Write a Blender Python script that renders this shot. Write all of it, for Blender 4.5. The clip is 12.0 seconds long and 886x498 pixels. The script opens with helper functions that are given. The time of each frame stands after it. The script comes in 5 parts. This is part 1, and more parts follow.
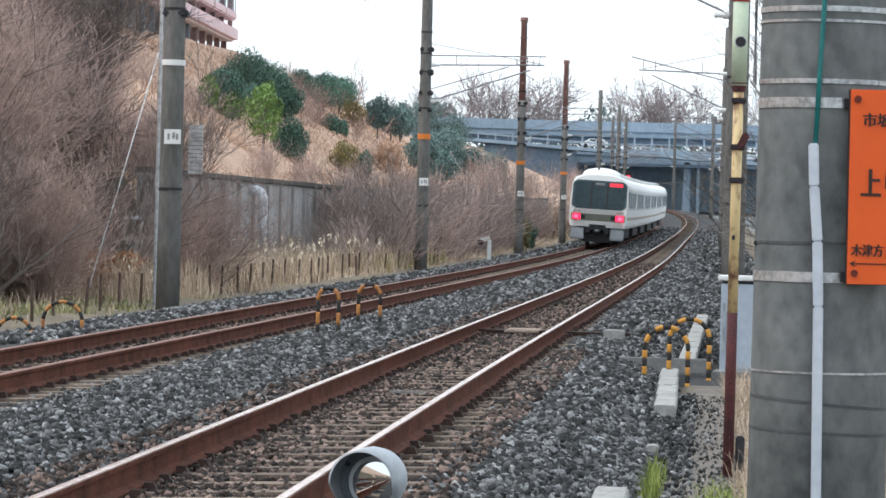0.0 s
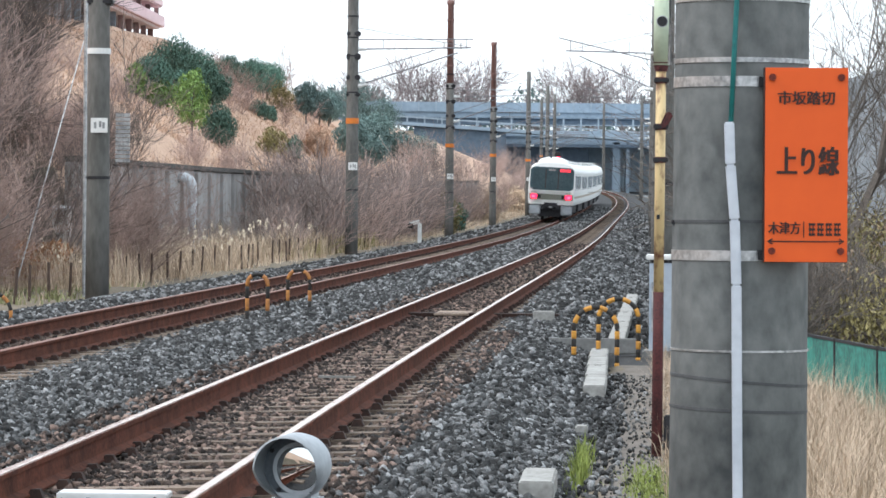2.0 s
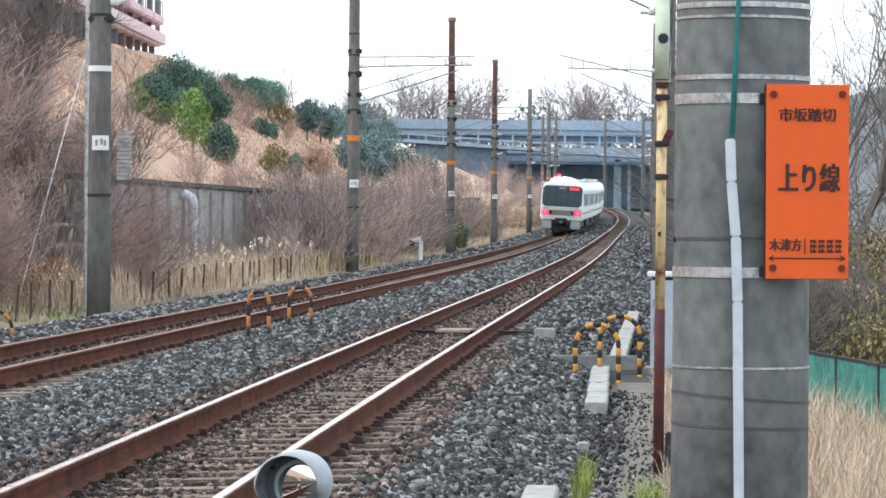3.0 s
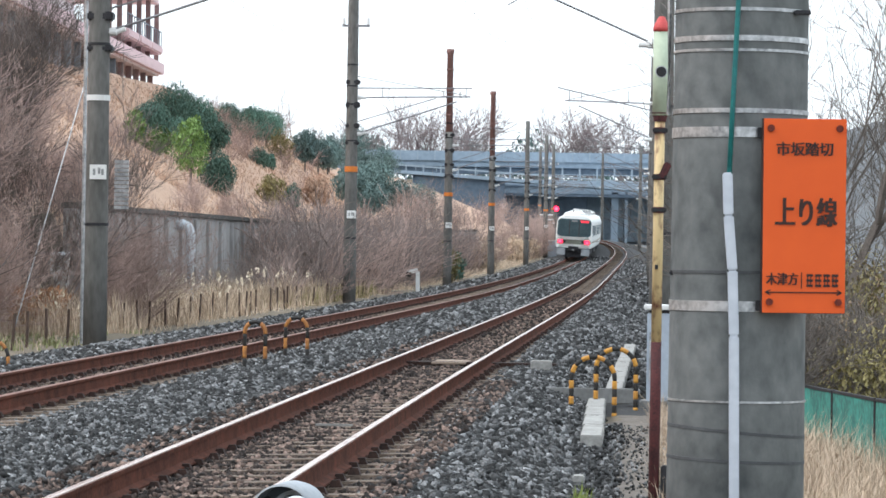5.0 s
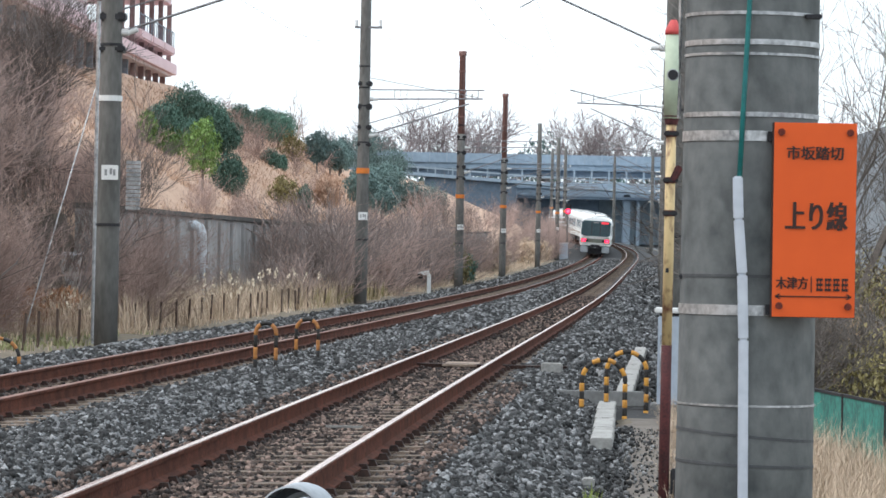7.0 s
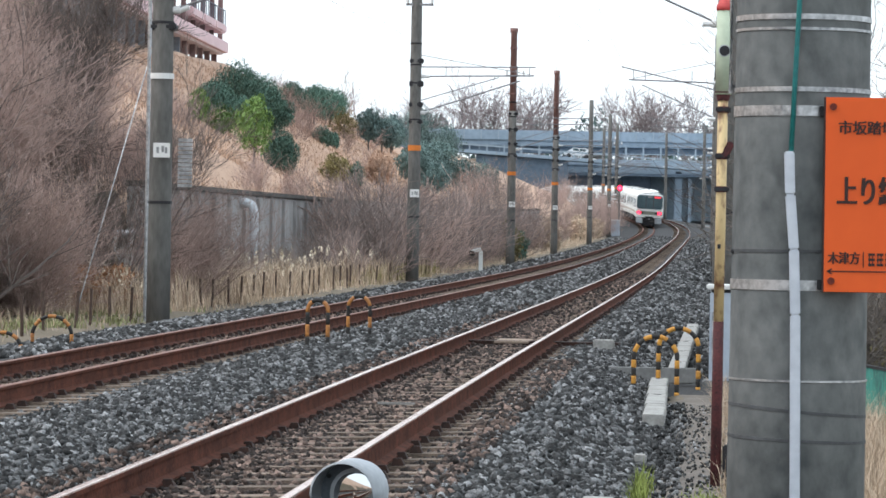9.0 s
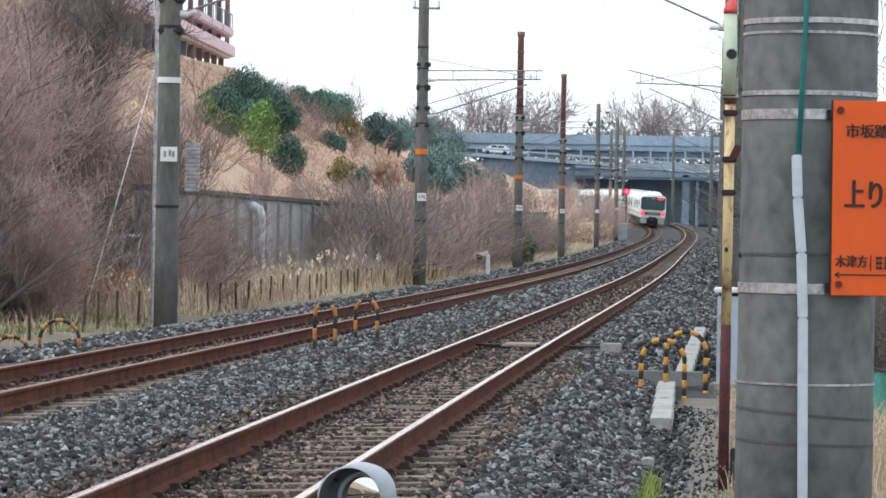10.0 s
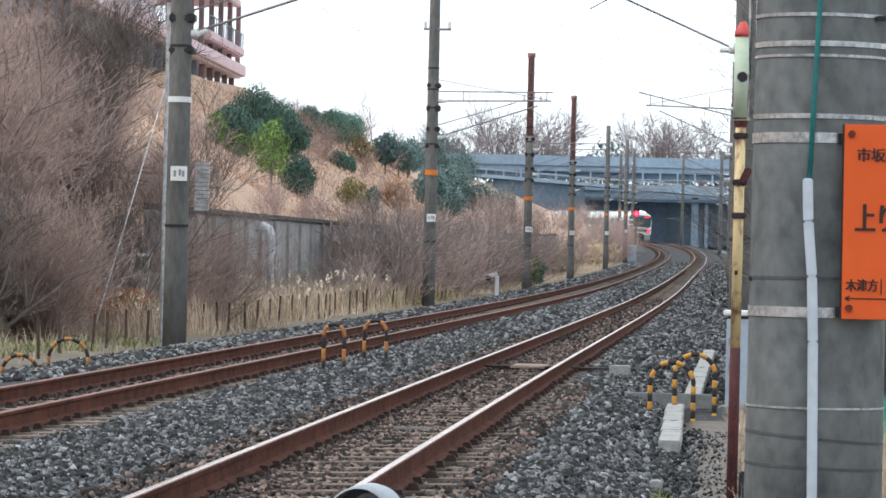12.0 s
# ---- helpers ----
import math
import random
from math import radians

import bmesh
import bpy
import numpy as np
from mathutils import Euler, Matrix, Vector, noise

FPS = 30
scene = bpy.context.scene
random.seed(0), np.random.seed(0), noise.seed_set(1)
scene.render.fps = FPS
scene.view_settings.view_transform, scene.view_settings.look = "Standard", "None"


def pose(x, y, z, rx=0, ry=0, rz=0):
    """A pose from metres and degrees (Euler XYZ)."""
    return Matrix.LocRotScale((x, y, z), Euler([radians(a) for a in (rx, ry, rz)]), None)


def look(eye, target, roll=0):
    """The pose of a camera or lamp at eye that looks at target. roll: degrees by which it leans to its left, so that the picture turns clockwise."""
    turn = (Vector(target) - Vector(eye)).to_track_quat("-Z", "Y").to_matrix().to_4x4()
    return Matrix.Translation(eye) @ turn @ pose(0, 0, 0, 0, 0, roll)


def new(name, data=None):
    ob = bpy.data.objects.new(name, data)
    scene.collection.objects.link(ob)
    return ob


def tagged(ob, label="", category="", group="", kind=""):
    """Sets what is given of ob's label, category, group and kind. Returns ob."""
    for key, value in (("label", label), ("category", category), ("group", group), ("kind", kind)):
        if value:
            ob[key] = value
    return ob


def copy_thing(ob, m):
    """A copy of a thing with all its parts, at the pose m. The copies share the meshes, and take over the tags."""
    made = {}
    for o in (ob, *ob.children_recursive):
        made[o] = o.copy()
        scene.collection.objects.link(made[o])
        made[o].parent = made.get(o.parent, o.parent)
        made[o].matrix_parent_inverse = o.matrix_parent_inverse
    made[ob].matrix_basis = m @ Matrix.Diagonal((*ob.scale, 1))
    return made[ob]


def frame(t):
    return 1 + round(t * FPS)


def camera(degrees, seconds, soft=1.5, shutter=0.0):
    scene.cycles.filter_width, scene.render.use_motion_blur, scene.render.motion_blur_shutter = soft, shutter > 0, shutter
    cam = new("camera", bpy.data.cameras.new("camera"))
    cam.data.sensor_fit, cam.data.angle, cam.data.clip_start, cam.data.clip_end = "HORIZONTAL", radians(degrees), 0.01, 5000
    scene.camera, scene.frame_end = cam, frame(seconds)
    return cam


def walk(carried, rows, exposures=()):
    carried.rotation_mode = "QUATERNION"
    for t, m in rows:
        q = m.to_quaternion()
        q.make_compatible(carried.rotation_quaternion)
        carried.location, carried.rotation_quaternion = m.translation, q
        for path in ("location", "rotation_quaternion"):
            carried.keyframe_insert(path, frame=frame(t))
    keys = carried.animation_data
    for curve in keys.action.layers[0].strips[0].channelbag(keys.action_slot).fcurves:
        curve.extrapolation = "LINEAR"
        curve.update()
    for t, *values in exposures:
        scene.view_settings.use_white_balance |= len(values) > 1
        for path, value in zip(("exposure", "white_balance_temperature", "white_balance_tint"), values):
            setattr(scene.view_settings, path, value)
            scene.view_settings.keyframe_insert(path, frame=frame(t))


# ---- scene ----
cam = camera(14.63, 12.0, soft=1.6)

# seconds, sideways, height, turn to the right, tilt up, lean (degrees)
HELD = [
    (0, -0.0350, 1.4643, -0.9179, -0.4279, 1.5077),
    (0.5, -0.0353, 1.4599, -0.5794, -0.7228, 1.2456),
    (1, -0.0115, 1.4641, -0.2159, -0.9138, 0.9528),
    (1.5, 0.0000, 1.4660, 0.0000, -0.8282, 0.7160),
    (2, 0.0038, 1.4671, 0.2243, -0.6829, 0.5266),
    (2.5, 0.0060, 1.4667, 0.2986, -0.5369, 0.4276),
    (3, 0.0042, 1.4664, 0.2000, -0.3960, 0.4850),
    (5, 0.0048, 1.4670, 0.2446, 0.1273, 0.8869),
    (5.5, 0.0102, 1.4681, 0.1764, 0.2684, 0.9826),
    (6, 0.0098, 1.4678, 0.1630, 0.3776, 1.1075),
    (6.5, 0.0106, 1.4691, 0.1341, 0.3644, 1.1651),
    (7, 0.0100, 1.4685, 0.0518, 0.1565, 1.1551),
    (9, 0.0114, 1.4642, -0.7998, -0.2375, 1.0422),
    (9.5, 0.0118, 1.4636, -0.8893, -0.2414, 1.0223),
    (10, 0.0107, 1.4648, -0.9203, -0.1792, 0.9721),
    (10.5, 0.0117, 1.4647, -0.9331, -0.0583, 1.1172),
    (11, 0.0064, 1.4644, -1.0014, 0.0388, 1.1977),
    (11.5, 0.0058, 1.4646, -1.0228, 0.1408, 1.3135),
    (12, 0.0069, 1.4660, -1.0788, 0.1648, 1.3255),
]
walk(cam, [(t, pose(x, 0, z, 90 + tilt, 0, -turn) @ pose(0, 0, 0, 0, 0, lean)) for t, x, z, turn, tilt, lean in HELD],
     [(0, 0.62, 6250, 10), (1.5, 0.74, 6250, 10), (3, 0.90, 6250, 10), (5, 0.76, 6250, 10), (6, 0.62, 6250, 10), (9.5, 0.60, 6250, 10), (12, 0.60, 6250, 10)])

# ---- light ----
world = bpy.data.worlds.new("world")
world.use_nodes = True
scene.world = world
wn = world.node_tree
sky = wn.nodes.new("ShaderNodeTexSky")
sky.sky_type = "NISHITA"
sky.sun_disc = False
sky.sun_elevation, sky.sun_rotation = radians(51), radians(261)
sky.air_density, sky.dust_density, sky.ozone_density = 1.0, 3.0, 1.0
# a bright, even layer of cloud over the clear sky
dim = wn.nodes.new("ShaderNodeVectorMath")
dim.operation = "SCALE"
dim.inputs["Scale"].default_value = 0.12
wn.links.new(sky.outputs[0], dim.inputs[0])
cloud = wn.nodes.new("ShaderNodeMix")
cloud.data_type = "RGBA"
cloud.inputs[0].default_value = 0.82
cloud.inputs[7].default_value = (0.91, 0.985, 1.025, 1)
wn.links.new(dim.outputs[0], cloud.inputs[6])
wn.links.new(cloud.outputs[2], wn.nodes["Background"].inputs[0])
wn.nodes["Background"].inputs[1].default_value = 1.03
sun = new("sun", bpy.data.lights.new("sun", "SUN"))
sun.data.energy, sun.data.angle, sun.data.color = 1.0, radians(16), (1.0, 0.965, 0.93)
sun.matrix_world = look((-40, -6, 50), (0, 0, 0))


# ---- materials ----
def material(name, colour, second=None, size=1.0, rough=0.7, metal=0.0, bump=0.0, fine=8.0, vary=0.0, spread=0.5, spec=0.4, stretch=(1, 1, 1), bias=0.0, pieces=False):
    """Two colours mixed by coarse and fine noise, with relief, gloss and piece-by-piece variation."""
    m = bpy.data.materials.new(name)
    m.use_nodes = True
    nt = m.node_tree
    b = nt.nodes["Principled BSDF"]
    b.inputs["Roughness"].default_value = rough
    b.inputs["Metallic"].default_value = metal
    b.inputs["Specular IOR Level"].default_value = spec
    second = second or tuple(c * 0.75 for c in colour)
    tc = nt.nodes.new("ShaderNodeTexCoord")
    mp = nt.nodes.new("ShaderNodeMapping")
    mp.inputs["Scale"].default_value = stretch
    nt.links.new(tc.outputs["Object"], mp.inputs[0])
    n1, n2 = nt.nodes.new("ShaderNodeTexNoise"), nt.nodes.new("ShaderNodeTexNoise")
    n1.inputs["Scale"].default_value, n1.inputs["Detail"].default_value = 1.0 / size, 4
    n2.inputs["Scale"].default_value, n2.inputs["Detail"].default_value = fine / size, 5
    for n in (n1, n2):
        nt.links.new(mp.outputs[0], n.inputs[0])
    add = nt.nodes.new("ShaderNodeMath")
    add.operation = "ADD"
    nt.links.new(n1.outputs[0], add.inputs[0])
    nt.links.new(n2.outputs[0], add.inputs[1])
    ramp = nt.nodes.new("ShaderNodeMapRange")
    ramp.inputs[1].default_value, ramp.inputs[2].default_value = 1.0 - spread * 0.5 - bias, 1.0 + spread * 0.5 - bias
    nt.links.new(add.outputs[0], ramp.inputs[0])
    mix = nt.nodes.new("ShaderNodeMix")
    mix.data_type = "RGBA"
    mix.inputs[6].default_value, mix.inputs[7].default_value = (*second, 1), (*colour, 1)
    nt.links.new(ramp.outputs[0], mix.inputs[0])
    last = mix.outputs[2]
    if pieces:
        # mostly dark broken stones with some pale ones
        geo = nt.nodes.new("ShaderNodeNewGeometry")
        power = nt.nodes.new("ShaderNodeMath")
        power.operation = "POWER"
        power.inputs[1].default_value = 3.4
        nt.links.new(geo.outputs["Random Per Island"], power.inputs[0])
        val = nt.nodes.new("ShaderNodeMapRange")
        val.inputs[3].default_value, val.inputs[4].default_value = 0.17, 3.5
        nt.links.new(power.outputs[0], val.inputs[0])
        hsv = nt.nodes.new("ShaderNodeHueSaturation")
        nt.links.new(val.outputs[0], hsv.inputs["Value"])
        nt.links.new(last, hsv.inputs["Color"])
        last = hsv.outputs[0]
    elif vary:
        info, geo = nt.nodes.new("ShaderNodeObjectInfo"), nt.nodes.new("ShaderNodeNewGeometry")
        both = nt.nodes.new("ShaderNodeMath")
        both.operation = "ADD"
        nt.links.new(info.outputs["Random"], both.inputs[0])
        nt.links.new(geo.outputs["Random Per Island"], both.inputs[1])
        val = nt.nodes.new("ShaderNodeMapRange")
        val.inputs[1].default_value, val.inputs[2].default_value = 0.3, 1.7
        val.inputs[3].default_value, val.inputs[4].default_value = 1 - vary, 1 + vary
        nt.links.new(both.outputs[0], val.inputs[0])
        hsv = nt.nodes.new("ShaderNodeHueSaturation")
        nt.links.new(val.outputs[0], hsv.inputs["Value"])
        nt.links.new(last, hsv.inputs["Color"])
        last = hsv.outputs[0]
    nt.links.new(last, b.inputs["Base Color"])
    if bump:
        bp = nt.nodes.new("ShaderNodeBump")
        bp.inputs["Strength"].default_value = bump
        bp.inputs["Distance"].default_value = size * 0.05
        nt.links.new(n2.outputs[0], bp.inputs["Height"])
        nt.links.new(bp.outputs[0], b.inputs["Normal"])
    return m


def glow(name, colour, strength):
    m = bpy.data.materials.new(name)
    m.use_nodes = True
    b = m.node_tree.nodes["Principled BSDF"]
    b.inputs["Base Color"].default_value = (*colour, 1)
    b.inputs["Emission Color"].default_value = (*colour, 1)
    b.inputs["Emission Strength"].default_value = strength
    return m


M = {
    "soil": material("soil", (0.20, 0.16, 0.115), (0.12, 0.10, 0.07), 2.0, 0.95, bump=0.5, fine=12),
    "hill": material("slope_ground", (0.60, 0.42, 0.31), (0.47, 0.31, 0.22), 3.0, 0.95, bump=0.5, fine=14),
    # blue-grey of the far bank is distance haze put into its colour
    "scrub": material("haze_tinted_scrub", (0.19, 0.205, 0.215), (0.10, 0.11, 0.12), 1.6, 0.95, bump=0.6, fine=10),
    "path": material("path_dirt", (0.19, 0.165, 0.14), (0.105, 0.09, 0.077), 0.3, 0.95, bump=0.5, fine=10),
    # near-black colour stands in for the shade in gaps between stones
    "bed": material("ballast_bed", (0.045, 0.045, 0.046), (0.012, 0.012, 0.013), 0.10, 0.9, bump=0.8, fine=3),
    "stone": material("ballast_stone", (0.140, 0.143, 0.144), (0.024, 0.024, 0.025), 0.05, 0.75, bump=0.3, pieces=True),
    "rust_stone": material("rusty_stone", (0.125, 0.089, 0.073), (0.046, 0.031, 0.025), 0.06, 0.85, bump=0.3, pieces=True),
    "rail": material("rail_rust", (0.150, 0.052, 0.032), (0.050, 0.019, 0.012), 0.25, 0.85, 0.0, bump=0.3, fine=10, spec=0.12),
    "head": material("rail_head", (0.80, 0.61, 0.53), (0.54, 0.34, 0.27), 0.4, 0.24, 0.9, fine=6),
    "dull_head": material("dull_rail_head", (0.30, 0.14, 0.10), (0.20, 0.09, 0.06), 0.5, 0.5, 0.4, fine=6),
    "sleeper": material("sleeper", (0.26, 0.20, 0.155), (0.060, 0.044, 0.035), 0.16, 0.9, bump=0.7, vary=0.5, spread=0.7, stretch=(0.5, 2.0, 1)),
    "clip": material("clip_rust", (0.050, 0.022, 0.015), (0.016, 0.009, 0.007), 0.05, 0.8, 0.2),
    "concrete": material("concrete", (0.30, 0.30, 0.285), (0.19, 0.19, 0.18), 0.5, 0.85, bump=0.15, fine=9, stretch=(1, 1, 0.3), spread=0.7),
    "concrete_far": material("concrete_far", (0.17, 0.165, 0.155), (0.10, 0.097, 0.09), 0.6, 0.85, stretch=(1, 1, 0.3)),
    "brown_pole": material("brown_steel", (0.29, 0.165, 0.145), (0.19, 0.105, 0.09), 0.5, 0.7, 0.2),
    "steel": material("galvanised_steel", (0.30, 0.30, 0.31), (0.19, 0.18, 0.185), 0.2, 0.55, 0.5),
    "dark": material("dark_metal", (0.035, 0.035, 0.04), (0.02, 0.02, 0.022), 0.1, 0.6, 0.2),
    "white": material("white_paint", (0.80, 0.80, 0.79), (0.70, 0.70, 0.68), 0.4, 0.45),
    "train_body": material("train_body", (0.86, 0.87, 0.85), (0.80, 0.81, 0.79), 1.5, 0.4, spread=0.8),
    "train_band": material("train_band", (0.44, 0.36, 0.27), (0.36, 0.29, 0.22), 1.0, 0.4),
    "train_grey": material("train_grey", (0.30, 0.31, 0.31), (0.2, 0.2, 0.2), 0.5, 0.6),
    # sky reflection is put into both glass colours, most in the paler one
    "glass": material("dark_glass", (0.075, 0.125, 0.14), (0.045, 0.085, 0.10), 0.8, 0.12, spec=0.45),
    "side_glass": material("side_glass", (0.33, 0.36, 0.37), (0.24, 0.26, 0.27), 1.2, 0.12, spec=0.6),
    "train_roof": material("train_roof", (0.74, 0.75, 0.74), (0.6, 0.61, 0.6), 0.8, 0.6),
    "lamp_panel": material("lamp_panel", (0.34, 0.35, 0.29), (0.26, 0.27, 0.22), 0.6, 0.5),
    "skirt": material("train_skirt", (0.40, 0.43, 0.45), (0.30, 0.32, 0.34), 0.5, 0.6),
    "red_lamp": glow("red_lamp", (1.0, 0.02, 0.08), 1.6),
    "red_core": glow("red_core", (1.0, 0.10, 0.16), 1.5),
    "dest": glow("destination_red", (0.9, 0.03, 0.05), 0.6),
    "under": material("underframe", (0.055, 0.055, 0.06), (0.03, 0.03, 0.032), 0.4, 0.8),
}


# ---- mesh helpers ----
def part(name, bm, mat, parent=None, label="", smooth=False):
    me = bpy.data.meshes.new(name)
    if isinstance(bm, bmesh.types.BMesh):
        bmesh.ops.recalc_face_normals(bm, faces=bm.faces[:])
        bm.to_mesh(me)
        bm.free()
    else:
        me.from_pydata(bm[0], [], bm[1])
        me.update()
    mats = mat if isinstance(mat, (list, tuple)) else [mat]
    for m in mats:
        me.materials.append(M[m] if isinstance(m, str) else m)
    if smooth:
        me.shade_smooth()
    ob = new(name, me)
    ob.parent = parent
    return tagged(ob, label)


def thing(name, label, category, group="", kind="", at=None):
    ob = new(name)
    ob.empty_display_size = 0.2
    if at is not None:
        ob.matrix_basis = at
    return tagged(ob, label, category, group, kind)


def add_box(bm, size, m=None, bevel=0.0, mat=0):
    r = bmesh.ops.create_cube(bm, size=1)
    bmesh.ops.scale(bm, vec=size, verts=r["verts"])
    if bevel:
        es = list({e for v in r["verts"] for e in v.link_edges})
        r2 = bmesh.ops.bevel(bm, geom=es, offset=bevel, segments=2, affect="EDGES")
        vs = list({v for f in r2["faces"] for v in f.verts} | {v for v in r["verts"] if v.is_valid})
    else:
        vs = r["verts"]
    if m is not None:
        bmesh.ops.transform(bm, matrix=m, verts=vs)
    if mat:
        for f in {f for v in vs for f in v.link_faces}:
            f.material_index = mat
    return vs


def box(size, m=None, bevel=0.0):
    bm = bmesh.new()
    add_box(bm, size, m, bevel)
    return bm


def add_rod(bm, a, b, r1, r2=None, n=8, caps=True, mat=0):
    a, b = Vector(a), Vector(b)
    d = b - a
    m = Matrix.Translation((a + b) / 2) @ d.to_track_quat("Z", "Y").to_matrix().to_4x4()
    r = bmesh.ops.create_cone(bm, cap_ends=caps, segments=n, radius1=r1, radius2=r1 if r2 is None else r2, depth=d.length)
    bmesh.ops.transform(bm, matrix=m, verts=r["verts"])
    if mat:
        for f in {f for v in r["verts"] for f in v.link_faces}:
            f.material_index = mat
    return r["verts"]


def rod(a, b, r1, r2=None, n=8):
    bm = bmesh.new()
    add_rod(bm, a, b, r1, r2, n)
    return bm


def tube(points, radius, n=8):
    """A round tube along points, as vertices and faces."""
    pts = [Vector(p) for p in points]
    vs, fs = [], []
    for i, p in enumerate(pts):
        d = (pts[min(i + 1, len(pts) - 1)] - pts[max(i - 1, 0)]).normalized()
        q = d.to_track_quat("Z", "Y")
        rr = radius[i] if isinstance(radius, (list, tuple)) else radius
        for k in range(n):
            a = 2 * math.pi * k / n
            vs.append(p + q @ Vector((rr * math.cos(a), rr * math.sin(a), 0)))
    for i in range(len(pts) - 1):
        for k in range(n):
            a, b = i * n + k, i * n + (k + 1) % n
            fs.append((a, b, b + n, a + n))
    fs.append(tuple(range(n - 1, -1, -1)))
    fs.append(tuple(range((len(pts) - 1) * n, len(pts) * n)))
    return vs, fs


# ---- the line of the track ----
# distance s along the near track, offset n to its right, height z over the sleepers
TRACK_GAP = 3.553
GAUGE = 0.566
def heading(s):
    u = min(s, 425.0)
    h = 0.05102 + 4.9147e-4 * u - 1.16675e-5 * u ** 2 / 2 + 7.7801e-8 * u ** 3 / 3 - 1.52363e-10 * u ** 4 / 4
    return h - max(s - 425.0, 0) / 330.0


def rise(s):
    u = min(s, 430.0)
    return 3.4913e-6 * u ** 2 + 4.1411e-8 * u ** 3 + max(s - 430.0, 0) * 0.012


S0, STEP = -30.0, 1.0
AXIS = []
ax, ay = -2.4084, 0.0
for k in range(30):
    ax -= math.sin(heading(0)) * STEP
    ay -= math.cos(heading(0)) * STEP
for k in range(720):
    s_here = S0 + k * STEP
    h_here = heading(max(s_here, 0.0))
    AXIS.append((ax, ay, rise(s_here) if s_here > 0 else 0.0, h_here))
    h_mid = heading(max(s_here + STEP / 2, 0.0))
    ax += math.sin(h_mid) * STEP
    ay += math.cos(h_mid) * STEP


def on(s, n, z=0.0):
    """World place at s along the line, n to the right, z over it."""
    f = (s - S0) / STEP
    i = max(0, min(int(f), len(AXIS) - 2))
    w = f - i
    x, y, zz, h = (AXIS[i][j] * (1 - w) + AXIS[i + 1][j] * w for j in range(4))
    return Vector((x + n * math.cos(h), y - n * math.sin(h), zz + z))


def facing(s, n, z=0.0):
    """Pose at s, n, z whose y axis runs along the line."""
    a, b = on(s - 0.5, n), on(s + 0.5, n)
    h = math.atan2(b.x - a.x, b.y - a.y)
    return Matrix.Translation(on(s, n, z)) @ Matrix.Rotation(-h, 4, "Z")


def cant(s):
    """How much higher the right-hand rail lies."""
    return 0.034 - 0.086 * min(max((s - 20) / 120, 0), 1)


def sweep(profile, stations, centre=0.0, closed=True, lift=None):
    """A profile of (offset, height) swept along the line, as vertices and faces."""
    vs, fs = [], []
    k = len(profile)
    for s in stations:
        dz = lift(s) if lift else 0.0
        for n, z in profile:
            vs.append(on(s, centre + n, z + dz))
    for i in range(len(stations) - 1):
        for j in range(k if closed else k - 1):
            a, b = i * k + j, i * k + (j + 1) % k
            fs.append((a, b, b + k, a + k))
    if closed:
        fs.append(tuple(range(k - 1, -1, -1)))
        fs.append(tuple(range((len(stations) - 1) * k, len(stations) * k)))
    return vs, fs


# ---- ground and track ----
AX = np.array(AXIS)


def line_of(x, y):
    """Nearest s and offset n of world places."""
    x, y = np.asarray(x, float), np.asarray(y, float)
    s, n = np.empty(x.shape), np.empty(x.shape)
    for i in range(x.size):
        d = (AX[:, 0] - x.flat[i]) ** 2 + (AX[:, 1] - y.flat[i]) ** 2
        k = int(d.argmin())
        dx, dy, h = x.flat[i] - AX[k, 0], y.flat[i] - AX[k, 1], AX[k, 3]
        s.flat[i] = S0 + k * STEP + dx * math.sin(h) + dy * math.cos(h)
        n.flat[i] = dx * math.cos(h) - dy * math.sin(h)
    return s, n


WALL_N = -10.9
def land(s, n):
    """Height of the ground at s, n."""
    base = rise(min(max(s, 0.0), 520.0))
    if n > 0:
        prof = np.interp(n, [0, 1.9, 2.15, 3.4, 4.6, 9, 14, 300], [-0.40, -0.40, -0.165, -0.17, -0.5, -0.9, -1.2, -1.2])
        prof += np.interp(n, [5.5, 8, 11, 30, 300], [0, 3.0, 8.0, 10.0, 12.0]) * min(max((s - 80) / 60, 0), 1) * min(max((290 - s) / 80, 0), 1)
    else:
        prof = np.interp(-n, [0, 5.6, 7.5, 10.9, 11.2, 24.5, 40, 300], [-0.40, -0.40, -0.18, -0.25, 2.1, 10.0, 11.8, 14.0])
    if n < -11.2:
        prof = 2.1 + (prof - 2.1) * (1 - 0.36 * min(max((s - 235) / 70, 0), 1))
    lump = 0.10 * noise.noise(Vector((s * 0.35, n * 0.35, 3.0))) if n < -7 or n > 3.4 else 0.0
    if n < -13:
        lump += 0.7 * noise.noise(Vector((s * 0.06, n * 0.09, 1.0)))
    return base + float(prof) + lump


